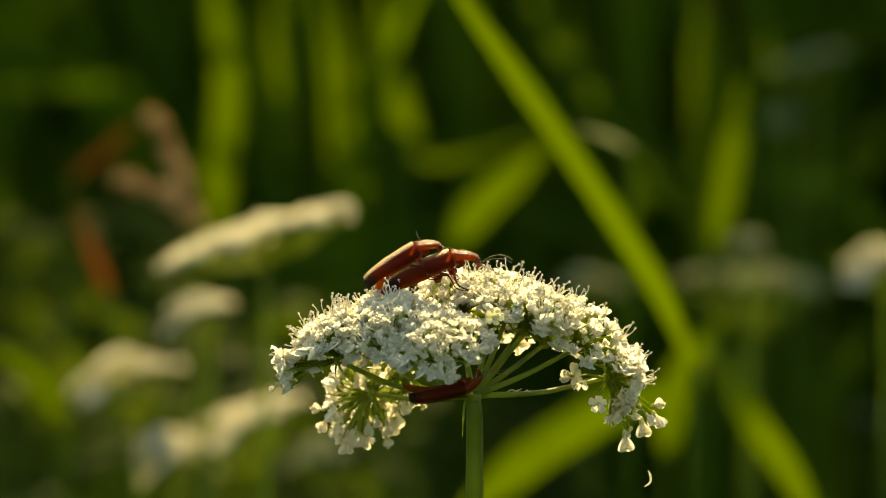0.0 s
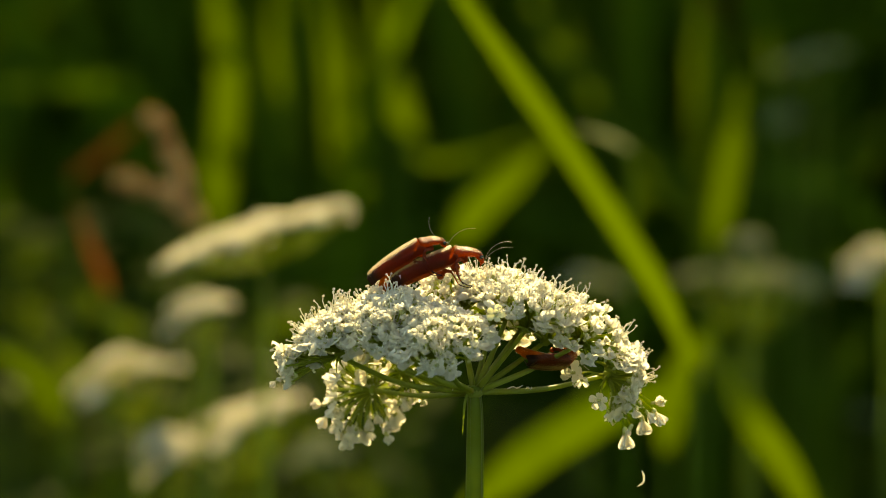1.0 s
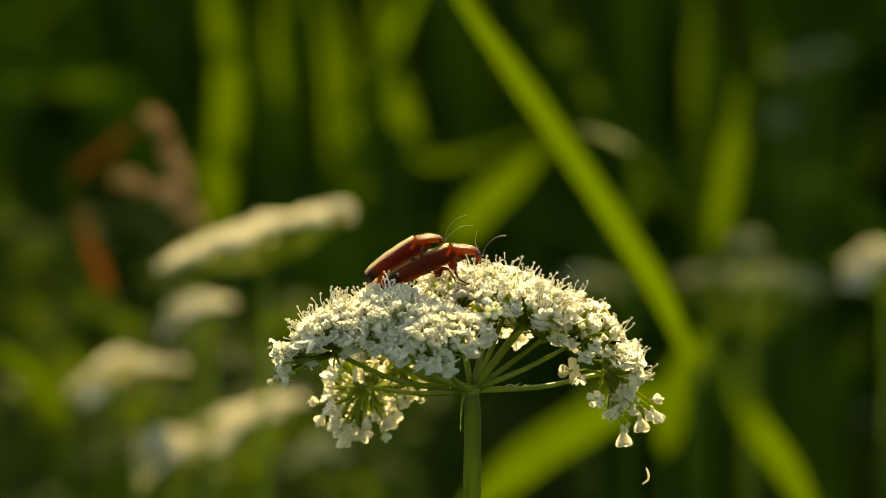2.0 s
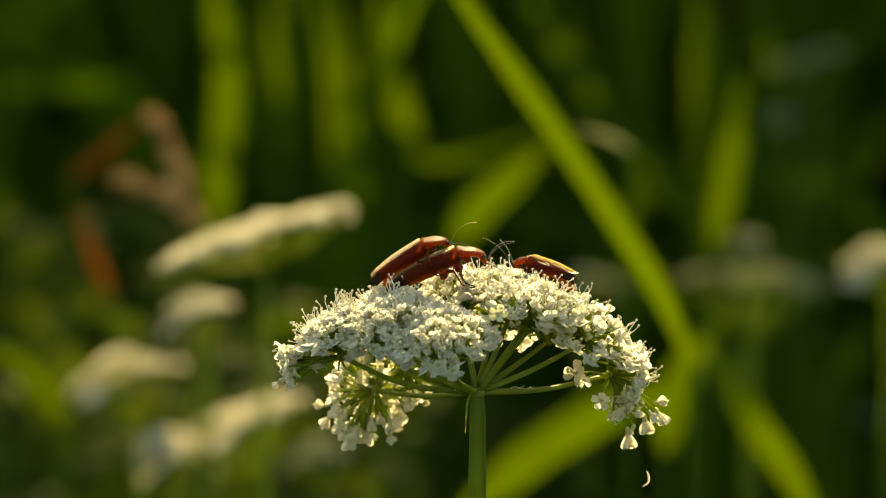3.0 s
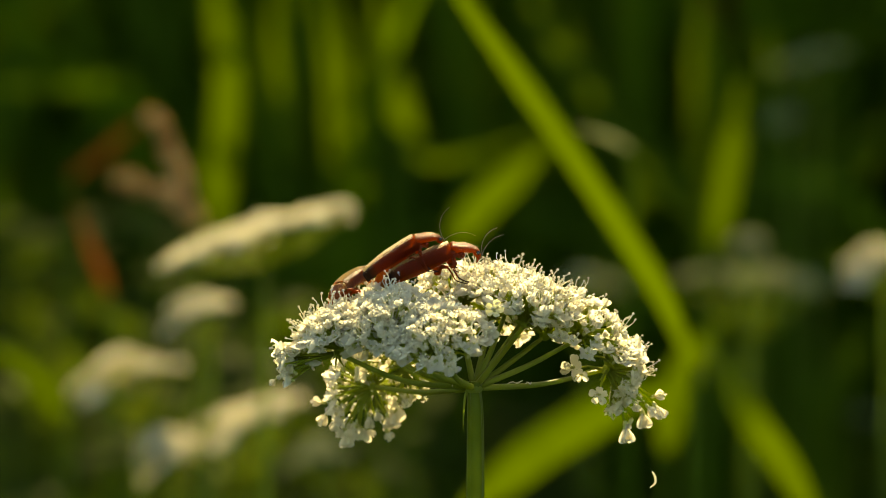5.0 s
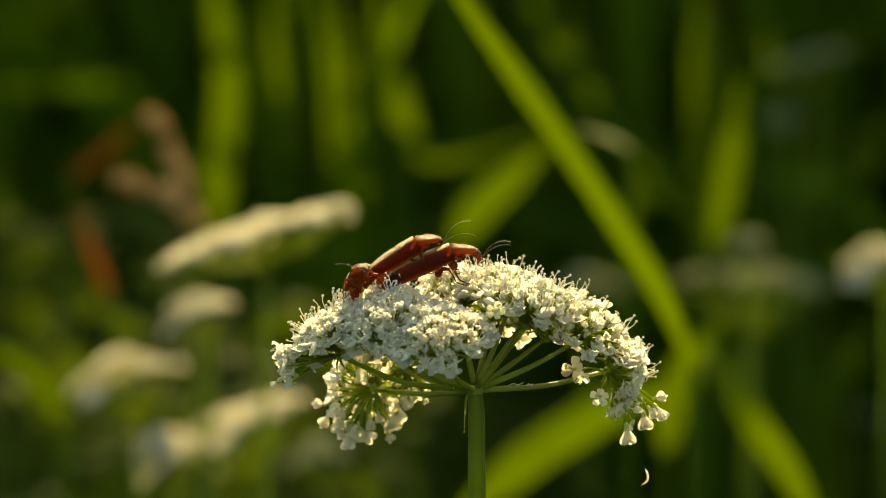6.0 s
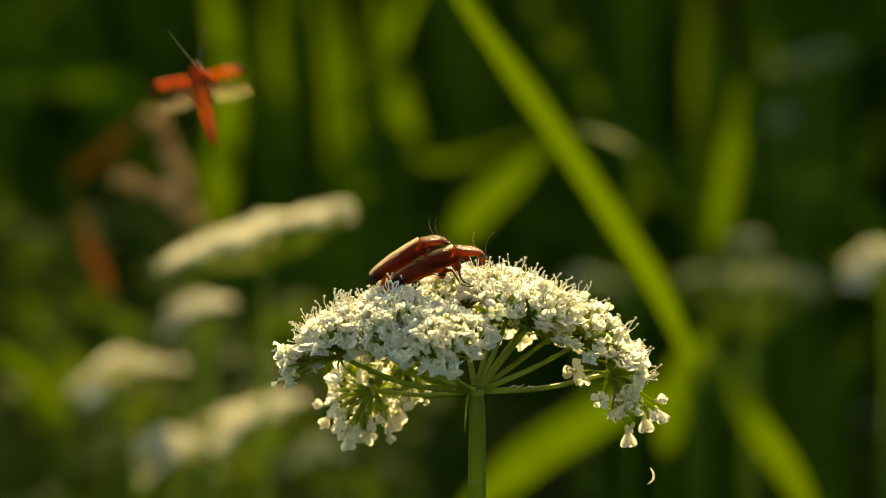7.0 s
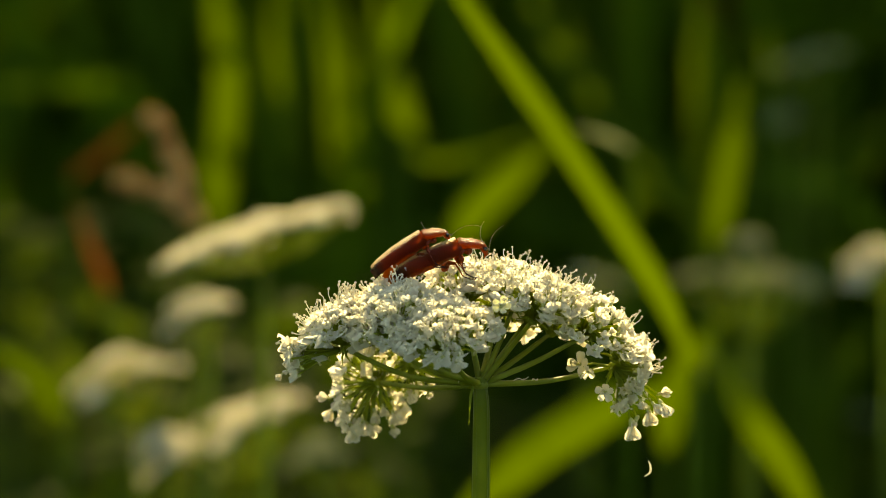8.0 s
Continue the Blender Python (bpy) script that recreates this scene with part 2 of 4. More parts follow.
def herbage(count, seed, span, near, rise):
    """Low broad-leaved plants behind the flower, too blurred to count."""
    rnd = random.Random(seed)
    s = Shape()
    for _ in range(count):
        x, y = rnd.uniform(*span), rnd.uniform(near, near + 140)
        top = rnd.uniform(*rise) - max(0, x) * 0.6
        foot = Vector((x + rnd.gauss(0, 12), y + rnd.uniform(0, 30), -625))
        p = Vector((x, y, top))
        s.tube([foot, foot.lerp(p, 0.6) + Vector((0, 4, 0)), p], [0.5, 0.4, 0.3], 4, 0)
        a = rnd.uniform(0, 2 * math.pi)
        d = Vector((math.cos(a), math.sin(a), rnd.uniform(-0.5, 0.8))).normalized() * rnd.uniform(7, 15)
        blade_into(s, [p, p + d * 0.5 + Vector((0, 0, 1.2)), p + d], rnd.uniform(5, 10), 6, (rnd.gauss(0, 0.5), rnd.gauss(0, 0.5), 1), 0.3, 1, 0.2, 0.4)
    ob = new("low_herbage", s.mesh("low_herbage", [STEM, HERB]))
    ob.location = (0, 0, HEIGHT)
    tagged(ob, "low olive-green leaves of meadow herbs, blurred", "herb", kind="stuff")


herbage(300, 4, (-72, -4), 320, (-105, -40))
herbage(230, 6, (-100, -38), 430, (-80, -30))
herbage(170, 9, (-6, 62), 470, (-110, -50))

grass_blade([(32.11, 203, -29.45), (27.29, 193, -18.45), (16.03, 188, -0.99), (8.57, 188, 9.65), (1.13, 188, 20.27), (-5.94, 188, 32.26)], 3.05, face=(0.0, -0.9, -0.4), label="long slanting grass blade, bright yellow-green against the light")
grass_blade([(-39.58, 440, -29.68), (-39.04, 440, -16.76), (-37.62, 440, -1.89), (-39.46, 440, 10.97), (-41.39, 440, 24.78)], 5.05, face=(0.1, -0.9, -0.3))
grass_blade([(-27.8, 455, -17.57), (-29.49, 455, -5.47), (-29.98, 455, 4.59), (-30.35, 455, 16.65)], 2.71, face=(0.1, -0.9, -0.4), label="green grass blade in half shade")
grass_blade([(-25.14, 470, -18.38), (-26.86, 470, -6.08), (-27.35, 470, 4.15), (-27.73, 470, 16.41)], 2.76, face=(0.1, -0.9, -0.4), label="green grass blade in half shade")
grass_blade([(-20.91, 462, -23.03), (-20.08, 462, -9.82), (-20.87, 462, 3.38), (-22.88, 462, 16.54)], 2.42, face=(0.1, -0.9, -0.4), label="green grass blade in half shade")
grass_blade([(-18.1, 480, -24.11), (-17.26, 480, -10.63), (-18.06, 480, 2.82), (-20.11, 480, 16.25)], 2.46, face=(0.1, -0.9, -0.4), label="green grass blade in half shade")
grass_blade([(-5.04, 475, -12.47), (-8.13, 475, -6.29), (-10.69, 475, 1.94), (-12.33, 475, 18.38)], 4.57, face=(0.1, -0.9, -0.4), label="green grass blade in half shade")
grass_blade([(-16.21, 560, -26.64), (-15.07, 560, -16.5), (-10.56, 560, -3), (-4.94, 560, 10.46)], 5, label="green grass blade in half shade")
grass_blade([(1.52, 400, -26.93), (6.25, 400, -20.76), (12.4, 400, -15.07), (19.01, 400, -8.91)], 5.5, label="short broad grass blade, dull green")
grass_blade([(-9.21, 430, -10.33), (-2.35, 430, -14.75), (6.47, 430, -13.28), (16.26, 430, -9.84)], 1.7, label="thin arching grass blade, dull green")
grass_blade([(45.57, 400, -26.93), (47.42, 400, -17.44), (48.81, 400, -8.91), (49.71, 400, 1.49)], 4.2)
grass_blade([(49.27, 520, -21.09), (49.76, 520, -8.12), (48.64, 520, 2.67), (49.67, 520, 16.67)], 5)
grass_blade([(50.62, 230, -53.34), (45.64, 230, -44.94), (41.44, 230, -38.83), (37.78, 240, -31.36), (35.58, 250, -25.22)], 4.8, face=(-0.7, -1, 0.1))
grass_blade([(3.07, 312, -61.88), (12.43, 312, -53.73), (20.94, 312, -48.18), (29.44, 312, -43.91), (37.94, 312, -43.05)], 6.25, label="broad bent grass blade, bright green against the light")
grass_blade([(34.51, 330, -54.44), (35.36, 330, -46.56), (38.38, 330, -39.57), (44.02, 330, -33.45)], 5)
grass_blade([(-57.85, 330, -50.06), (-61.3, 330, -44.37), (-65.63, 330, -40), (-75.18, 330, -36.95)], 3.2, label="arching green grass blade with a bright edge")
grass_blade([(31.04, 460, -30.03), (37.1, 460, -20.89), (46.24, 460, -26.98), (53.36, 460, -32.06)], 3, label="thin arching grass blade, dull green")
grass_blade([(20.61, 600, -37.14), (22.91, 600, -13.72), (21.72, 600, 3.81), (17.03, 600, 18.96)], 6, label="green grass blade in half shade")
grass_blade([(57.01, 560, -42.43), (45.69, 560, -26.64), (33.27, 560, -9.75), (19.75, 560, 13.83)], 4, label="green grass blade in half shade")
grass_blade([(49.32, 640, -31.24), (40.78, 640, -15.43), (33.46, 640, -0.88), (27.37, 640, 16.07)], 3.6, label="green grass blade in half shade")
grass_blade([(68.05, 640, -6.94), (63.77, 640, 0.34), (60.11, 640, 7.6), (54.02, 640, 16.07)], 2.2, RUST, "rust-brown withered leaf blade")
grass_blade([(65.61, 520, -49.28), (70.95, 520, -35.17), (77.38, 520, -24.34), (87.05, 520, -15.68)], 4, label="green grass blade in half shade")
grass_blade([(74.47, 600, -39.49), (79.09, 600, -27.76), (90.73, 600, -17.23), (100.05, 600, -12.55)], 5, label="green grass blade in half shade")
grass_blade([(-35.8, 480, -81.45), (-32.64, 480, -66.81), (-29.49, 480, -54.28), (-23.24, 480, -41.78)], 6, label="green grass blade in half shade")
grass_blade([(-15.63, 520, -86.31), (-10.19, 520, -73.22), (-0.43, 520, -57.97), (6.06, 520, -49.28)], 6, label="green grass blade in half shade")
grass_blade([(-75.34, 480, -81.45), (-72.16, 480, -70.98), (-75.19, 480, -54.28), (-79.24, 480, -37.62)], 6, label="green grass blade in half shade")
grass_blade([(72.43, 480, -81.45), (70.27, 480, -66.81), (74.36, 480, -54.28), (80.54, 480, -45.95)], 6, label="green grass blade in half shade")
grass_blade([(26.22, 260, -4.01), (24.16, 260, -2.82), (21.79, 260, -1.96), (18.24, 260, -1.01)], 0.7, SHADED_PETAL_STRAW, "bent pale dry grass blade")
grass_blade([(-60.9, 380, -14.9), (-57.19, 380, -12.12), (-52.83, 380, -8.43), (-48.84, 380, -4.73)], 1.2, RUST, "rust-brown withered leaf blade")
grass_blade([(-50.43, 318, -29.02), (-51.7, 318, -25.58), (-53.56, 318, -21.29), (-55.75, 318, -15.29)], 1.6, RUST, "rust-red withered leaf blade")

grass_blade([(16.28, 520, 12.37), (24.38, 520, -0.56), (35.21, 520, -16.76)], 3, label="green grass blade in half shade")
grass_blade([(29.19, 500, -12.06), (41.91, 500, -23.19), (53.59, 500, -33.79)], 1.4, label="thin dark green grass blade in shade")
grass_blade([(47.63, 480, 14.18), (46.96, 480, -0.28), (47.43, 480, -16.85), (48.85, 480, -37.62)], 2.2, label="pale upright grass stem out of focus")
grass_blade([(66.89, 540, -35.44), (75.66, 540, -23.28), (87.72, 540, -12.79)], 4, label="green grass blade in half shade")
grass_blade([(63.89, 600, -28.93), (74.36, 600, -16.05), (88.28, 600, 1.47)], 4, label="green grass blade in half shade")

# ---- the flower in focus ----
def petal_into(s, turn, length, width, cup, material=0, curl=0.5):
    """A cupped petal, narrow at its claw, that points along x of turn; its tip is folded inwards."""
    rows = []
    for u, w in ((0.0, 0.11), (0.26, 0.30), (0.55, 0.49), (0.80, 0.53), (0.95, 0.40), (1.02, 0.20)):
        row = []
        for j in range(5):
            v = (j - 2) / 2
            fold = max(0.0, (u - 0.72) / 0.30)
            x = length * (u * (1 - 0.2 * cup * u) - 0.30 * curl * fold * fold * (1.15 - abs(v)))
            lift = length * (cup * (0.75 * u * u + 0.7 * abs(v) ** 1.6 * w) + 0.34 * curl * fold * (1.1 - abs(v) * 0.7))
            row.append(turn @ Vector((x, v * w * width, lift)))
        rows.append(row)
    s.grid(rows, material)


def stamen_into(s, rnd, a, h, reach):
    """A bent filament with a round anther."""
    c = Vector((math.cos(a), math.sin(a), 0))
    bend = c.cross(Vector((0, 0, 1))) * rnd.uniform(-0.3, 0.3)
    hook = c * rnd.uniform(-0.25, 0.15)
    tip = c * reach + bend + hook + Vector((0, 0, h))
    s.tube([c * 0.12, c * (0.15 + reach * 0.6) + Vector((0, 0, h * 0.4)), c * (reach + 0.08) + bend * 0.6 + Vector((0, 0, h * 0.8)), tip], [0.055, 0.044, 0.038, 0.036], 4, 2)
    s.ball(tip, (0.135, 0.105, 0.11), Matrix.Rotation(rnd.uniform(0, 3), 3, "Z") @ Matrix.Rotation(rnd.uniform(-0.6, 0.6), 3, "Y"), 3, 4, 6)


def floret_mesh(seed, kind):
    """A tiny five-petalled flower, face along z, its large petals towards x."""
    rnd = random.Random(seed)
    s = Shape()
    s.ball((0, 0, -0.14), (0.28, 0.17, 0.17), Matrix.Rotation(radians(90), 3, "Y"), 1)
    for sign in (-1, 1):
        s.ball((0, 0.10 * sign, 0.06), (0.10, 0.13, 0.13), Matrix.Rotation(radians(90), 3, "Y"), 1, 4, 6)
        s.tube([(0, 0.08 * sign, 0.1), (0.02, 0.13 * sign, 0.3), (0.03, 0.24 * sign, 0.42)], [0.035, 0.028, 0.028], 4, 2)
    for k in range(5):
        a = 72 * k + rnd.uniform(-10, 10)
        off = min(72 * k, 360 - 72 * k)
        if kind == "bud":
            length, tilt, cup = rnd.uniform(0.42, 0.55), rnd.uniform(50, 72), 0.5
        elif kind == "drop":
            length, tilt, cup = rnd.uniform(0.8, 1.0) * (1.15 if off == 0 else 0.95), rnd.uniform(38, 62), rnd.uniform(0.5, 0.8)
        elif kind == "open":
            length, tilt, cup = rnd.uniform(0.82, 1.0), rnd.uniform(2, 16), rnd.uniform(0.08, 0.25)
        elif kind == "outer":
            length, tilt, cup = {0: 1.2, 72: 0.92}.get(off, 0.6) * rnd.uniform(0.88, 1.1), rnd.uniform(4, 34), rnd.uniform(0.2, 0.5)
        else:
            length, tilt, cup = 0.62 * rnd.uniform(0.85, 1.2), rnd.uniform(8, 58), rnd.uniform(0.3, 0.8)
        petal_into(s, Matrix.Rotation(radians(a), 3, "Z") @ Matrix.Rotation(radians(-tilt), 3, "Y") @ Matrix.Rotation(radians(rnd.uniform(-14, 14)), 3, "X"),
                   length, length * (0.66 if kind == "open" else rnd.uniform(0.95, 1.2)), cup, 0, 0.12 if kind == "open" else rnd.uniform(0.3, 0.9))
    count = {"bud": 0, "outer": 2, "drop": 1, "open": 3, "inner": (0, 1, 0, 1, 2, 0, 0)[seed % 7], "plume": 4}[kind]
    for k in range(count):
        stamen_into(s, rnd, radians(72 * k + 36 + rnd.uniform(-22, 22)), rnd.uniform(0.55, 1.1) if kind != "plume" else rnd.uniform(1.2, 2.15), rnd.uniform(0.15, 0.6))
    return s.mesh("floret", [PETAL, PISTIL, STAMEN, ANTHER])


FLORETS = {"inner": [floret_mesh(i, "inner") for i in range(9)], "outer": [floret_mesh(20 + i, "outer") for i in range(7)], "bud": [floret_mesh(40 + i, "bud") for i in range(3)],
           "plume": [floret_mesh(50 + i, "plume") for i in range(5)], "drop": [floret_mesh(60 + i, "drop") for i in range(4)], "open": [floret_mesh(70 + i, "open") for i in range(3)]}


def umbellet(flower, base, axis, count, reach, spread, seed, closed=0.10, plumes=0.2):
    """A small head of florets on fine stalks that meet at its base."""
    rnd = random.Random(seed)
    axis = Vector(axis).normalized()
    turn = axis.to_track_quat("Z", "Y").to_matrix()
    s = Shape()
    s.ball((0, 0, 0), (0.4, 0.5, 0.5), turn @ Matrix.Rotation(radians(90), 3, "Y"))
    heads = []
    for i in range(count):
        share = math.sqrt((i + 0.4) / count)
        theta = radians(spread) * share
        phi = i * 2.39996 + rnd.uniform(-0.25, 0.25)
        d = turn @ Vector((math.sin(theta) * math.cos(phi), math.sin(theta) * math.sin(phi), math.cos(theta)))
        long = reach * (0.76 + 0.24 * share) * rnd.uniform(0.86, 1.06)
        tip = d * long
        mid = (d * 0.75 + axis * 0.25).normalized() * long * 0.5
        s.tube([(0, 0, 0), mid, tip - d * 0.1], [0.11, 0.085, 0.10], 5)
        heads.append((tip, d, share))
    for i in range(6):
        a = 2 * math.pi * i / 6 + rnd.uniform(-0.4, 0.4)
        out = turn @ Vector((math.cos(a), math.sin(a), rnd.uniform(-0.2, 0.5)))
        s.tube([(0, 0, 0), out * 0.8, out * 1.5 + turn @ Vector((0, 0, -0.2))], [0.16, 0.12, 0.03], 4)
    head = part("umbellet", s.mesh("umbellet", [STALK]), flower, Matrix.Translation(vec(base)))
    for tip, d, share in heads:
        up = (d * 0.6 + axis * 0.2 + Vector((0, 0.03, 0.34)) + Vector((rnd.gauss(0, 0.26), rnd.gauss(0, 0.26), rnd.gauss(0, 0.22)))).normalized()
        out = d - axis * d.dot(axis) + Vector((rnd.gauss(0, 0.1), rnd.gauss(0, 0.1), rnd.gauss(0, 0.1)))
        tuft = noise.noise(((tip.x + base[0]) * 0.55, (tip.y + base[1]) * 0.55, seed * 0.37)) > 0.36 - plumes
        if share > 0.84 and rnd.random() > closed:
            kind = "outer"
        elif rnd.random() < closed:
            kind = "bud"
        else:
            kind = "plume" if tuft and rnd.random() < 0.6 else "inner"
        size = rnd.uniform(0.85, 1.15)
        x = (out - up * out.dot(up)).normalized()
        m = Matrix((x, up.cross(x), up)).transposed().to_4x4()
        part("floret", rnd.choice(FLORETS[kind]), head, Matrix.Translation(vec(tip)) @ m @ Matrix.Diagonal((size, size, size, 1)))
    return head


def ray_mesh(a, b, bow, thick):
    a, b = Vector(a), Vector(b)
    s = Shape()
    line = bezier([a, a.lerp(b, 0.5) + Vector(bow), b], 8)
    s.tube(line, [thick * (1.35 - 0.5 * i / 8) for i in range(9)], 10, ribs=0.07)
    return s.mesh("ray", [RAY])


HUB_PLACE = (2.81, 0, -12.75)
HUB_DROP = -0.45                               # the rays meet a little under the origin of the flower
flower = tagged(new("umbel_flower"), "domed white umbel flower in full bloom on a ribbed stem", "flower")
flower.location = at(HUB_PLACE)
# base of each small head, its axis, florets, length of stalks, spread, bow of its ray (none: on the ray of another)
HEADS = [
    ((-12.0, -3, 3.0), (-0.94, -0.1, -0.2), 24, 5.0, 18, (0, 0, -0.9)),
    ((-7.39, -2, 4.75), (-0.3, -0.12, 0.93), 97, 4.6, 78, (0, 0, -0.7)),
    ((-8.8, 1, 3.4), (-0.42, 0.35, 0.8), 75, 4.6, 70, (0, 0, -0.7)),
    ((-2.76, -8, 3.11), (-0.12, -0.5, 0.84), 100, 4.5, 66, (0, -1, -0.6)),
    ((-7.0, -5, 4.2), (-0.4, -0.45, 0.8), 87, 4.4, 64, (0, -0.6, -0.8)),
    ((-1.39, 3, 6.28), (-0.1, 0.05, 1), 91, 4.4, 80, (0, 0, 0)),
    ((2.86, 1, 6.3), (0.2, -0.12, 1), 97, 4.5, 80, (0.1, 0, 0)),
    ((4.54, -4, 5.63), (0.25, -0.32, 0.92), 86, 4.5, 64, (0.1, 0, 0.1)),
    ((8.9, -1, 3.85), (0.45, -0.2, 0.85), 92, 4.6, 82, (0.1, 0, -0.2)),
    ((11.87, 5, 0.75), (0.80, 0.1, -0.34), 50, 3.3, 62, (0, 0, -0.5)),
    ((-9.1, 10, -1.24), (-0.55, 0.75, 0.0), 84, 4.2, 94, (0, 0, -0.4)),
    ((-6.28, 9, 0.5), (0.0, 0.75, 0.2), 49, 3.6, 92, (0, 0, -0.3)),
    ((1.67, 7, 5.49), (0.1, 0.6, 0.75), 66, 4.4, 90, (0, 0, 0)),
    ((-5.27, 2, 3.19), (-0.3, 0.4, 0.8), 60, 4.3, 90, (0, 0, -0.5)),
    ((4.19, 6, 4.76), (0.15, 0.5, 0.85), 36, 3.0, 80, (0.1, 0, 0.1)),
    ((6.36, 5, 3.73), (0.3, 0.3, 0.85), 39, 3.0, 84, (0.1, 0, 0)),
    ((12.05, 4.5, 1.5), (0.25, -0.1, 0.9), 34, 2.6, 64, None),
    ((-11.7, -3.2, 3.3), (-0.5, -0.1, 0.85), 84, 4.1, 64, None),
]
for k, (base, axis, count, reach, spread, bow) in enumerate(HEADS):
    start = Vector((0, 0, HUB_DROP)) + Vector(base).normalized() * 0.55
    if bow:
        part("ray", ray_mesh(start, base, bow, 0.215), flower)
    umbellet(flower, base, axis, count, reach, spread, 100 + k, {10: 0.35, 11: 0.35, 9: 0.2}.get(k, 0.1))

# florets that stand apart: place, way they face, kind, size, where their stalk begins
APART = [
    ((11.1, 1.5, -1.17), (-0.1, -0.95, -0.25), "open", 1.05, 9), ((8.82, 2.5, 1.16), (-0.35, -0.75, 0.45), "open", 1.3, 9), ((9.6, 2.8, 0.5), (-0.2, -0.8, -0.5), "open", 0.9, 9),
    ((13.6, 4.5, -4.4), (0.1, -0.1, -1), "drop", 1.45, 9), ((14.0, 4.5, -4.0), (-0.5, -0.2, -0.9), "bud", 1.2, 9), ((15.1, 4.5, -3.2), (0.2, -0.3, -0.9), "drop", 1.35, 9), ((15.6, 4.4, -2.6), (0.5, -0.5, -0.6), "drop", 1.0, 9),
    ((16.3, 5, -2.6), (0.5, -0.3, -0.7), "drop", 1.3, 9), ((16.2, 5, -1.7), (0.8, -0.4, 0.2), "drop", 0.95, 9), ((14.4, 4.2, -2.3), (0.3, -0.6, -0.6), "drop", 0.8, 9), ((12.9, 3.6, -1.2), (0.0, -0.8, -0.6), "outer", 0.8, 9),
    ((-11.5, 9, -5.4), (0.05, -0.1, -1), "drop", 1.25, 10), ((-11.8, 9.2, -5.0), (-0.6, -0.2, -0.8), "drop", 0.8, 10), ((-7.8, 9, -3.9), (0.15, -0.2, -1), "drop", 1.0, 10), ((-9.5, 9, -3.8), (0.1, -0.2, -1), "drop", 0.95, 10),
    ((-8.7, 9, -3.4), (0.2, -0.3, -0.9), "drop", 0.85, 10), ((-13.3, 9.5, -3.7), (-0.5, -0.1, -0.8), "drop", 1.05, 10), ((-12.4, 9, -4.2), (-0.3, -0.3, -0.9), "drop", 1.0, 10), ((-13.7, 9.4, -2.6), (-0.9, -0.2, 0.1), "drop", 0.9, 10),
    ((-6.5, 9, -2.3), (0.6, -0.2, -0.7), "drop", 0.9, 10), ((-10.6, 9, -4.4), (-0.1, -0.3, -0.9), "drop", 0.9, 10),
    ((-13.9, -3, 2.5), (-0.1, -0.6, -0.8), "outer", 1.0, 0), ((-16.0, -3, 1.7), (-0.7, -0.3, -0.6), "outer", 0.8, 0), ((-17.0, -3, 1.1), (-0.7, -0.2, -0.7), "bud", 0.9, 0), ((-17.5, -3, 0.7), (-0.7, -0.2, -0.7), "drop", 0.6, 0),
]
for place, face, kind, size, owner in APART:
    base = HEADS[owner][0]
    up = Vector(face).normalized()
    s = Shape()
    a, b = Vector(base), Vector(place) - up * 0.2
    s.tube([a, a.lerp(b, 0.55) + Vector((0, 0, 0.25)), b], [0.11, 0.085, 0.09], 5)
    part("floret_stalk", s.mesh("floret_stalk", [STALK]), flower)
    part("floret", FLORETS[kind][len(bpy.data.objects) % len(FLORETS[kind])], flower, Matrix.Translation(vec(place)) @ up.to_track_quat("Z", "X").to_matrix().to_4x4() @ Matrix.Diagonal((size, size, size, 1)))

# one floret that has begun to fade
faded = floret_mesh(72, "open")
faded.materials[0] = FADED
part("floret", faded, flower, Matrix.Translation(vec((1.72, -9.6, 7.3))) @ Vector((0.05, -0.85, 0.5)).to_track_quat("Z", "Y").to_matrix().to_4x4(), "yellow-green fading floret")


# scraps of fallen petals on a ray
for place, turn_z, long in (((3.63, 0.8, -0.15), 20, 0.75), ((4.84, 1, -0.22), -60, 0.5), ((-1.89, -0.6, -0.26), 80, 0.35)):
    s = Shape()
    s.tube(bezier([(-long, 0, 0.05), (-long * 0.3, 0, 0.22), (long * 0.3, 0.1, 0.08), (long, 0, 0.32)], 8), [0.02, 0.05, 0.07, 0.06, 0.05, 0.06, 0.07, 0.05, 0.02], 5)
    part("petal_scrap", s.mesh("petal_scrap", [PETAL]), flower, Matrix.Translation(vec(place)) @ Matrix.Rotation(radians(turn_z), 4, "Z"))


def stem_parts():
    s = Shape()
    foot = -(HUB_PLACE[2] + HEIGHT * 1000) - 8
    line = bezier([(0, 0, 0.6 + HUB_DROP), (0.1, 0, -9), (-0.3, 0, -60), (6, 4, foot * 0.5), (14, 6, foot)], 60)
    thick = [0.92, 0.66] + [0.585 + 0.012 * i for i in range(59)]
    s.tube(line, thick, 24, ribs=0.085)
    # pale ribs; the two at the sides also stand in for rim light
    for a in (-1.5, -0.55, 0.95, 1.5, 2.4, 3.5):
        s.tube([p + Vector((math.sin(a), -math.cos(a), 0)) * r for p, r in zip(line, thick)], [0.045] * 61, 5, 1)
    part("stem", s.mesh("stem", [STEM, RIDGE]), flower, label="ribbed green stem with pale ridges")
    s = Shape()
    s.ball((0, 0, 0.05 + HUB_DROP), (0.62, 0.8, 0.8), Matrix.Rotation(radians(90), 3, "Y"), rings=7, sides=14)
    part("stem_node", s.mesh("stem_node", [RAY]), flower)
    s = Shape()
    blade_into(s, [(-0.5, -0.3, -0.3), (-0.85, -0.5, -1.5), (-1.0, -0.5, -4.2)], 0.24, 8)
    part("bract", s.mesh("bract", [STEM]), flower)


stem_parts()


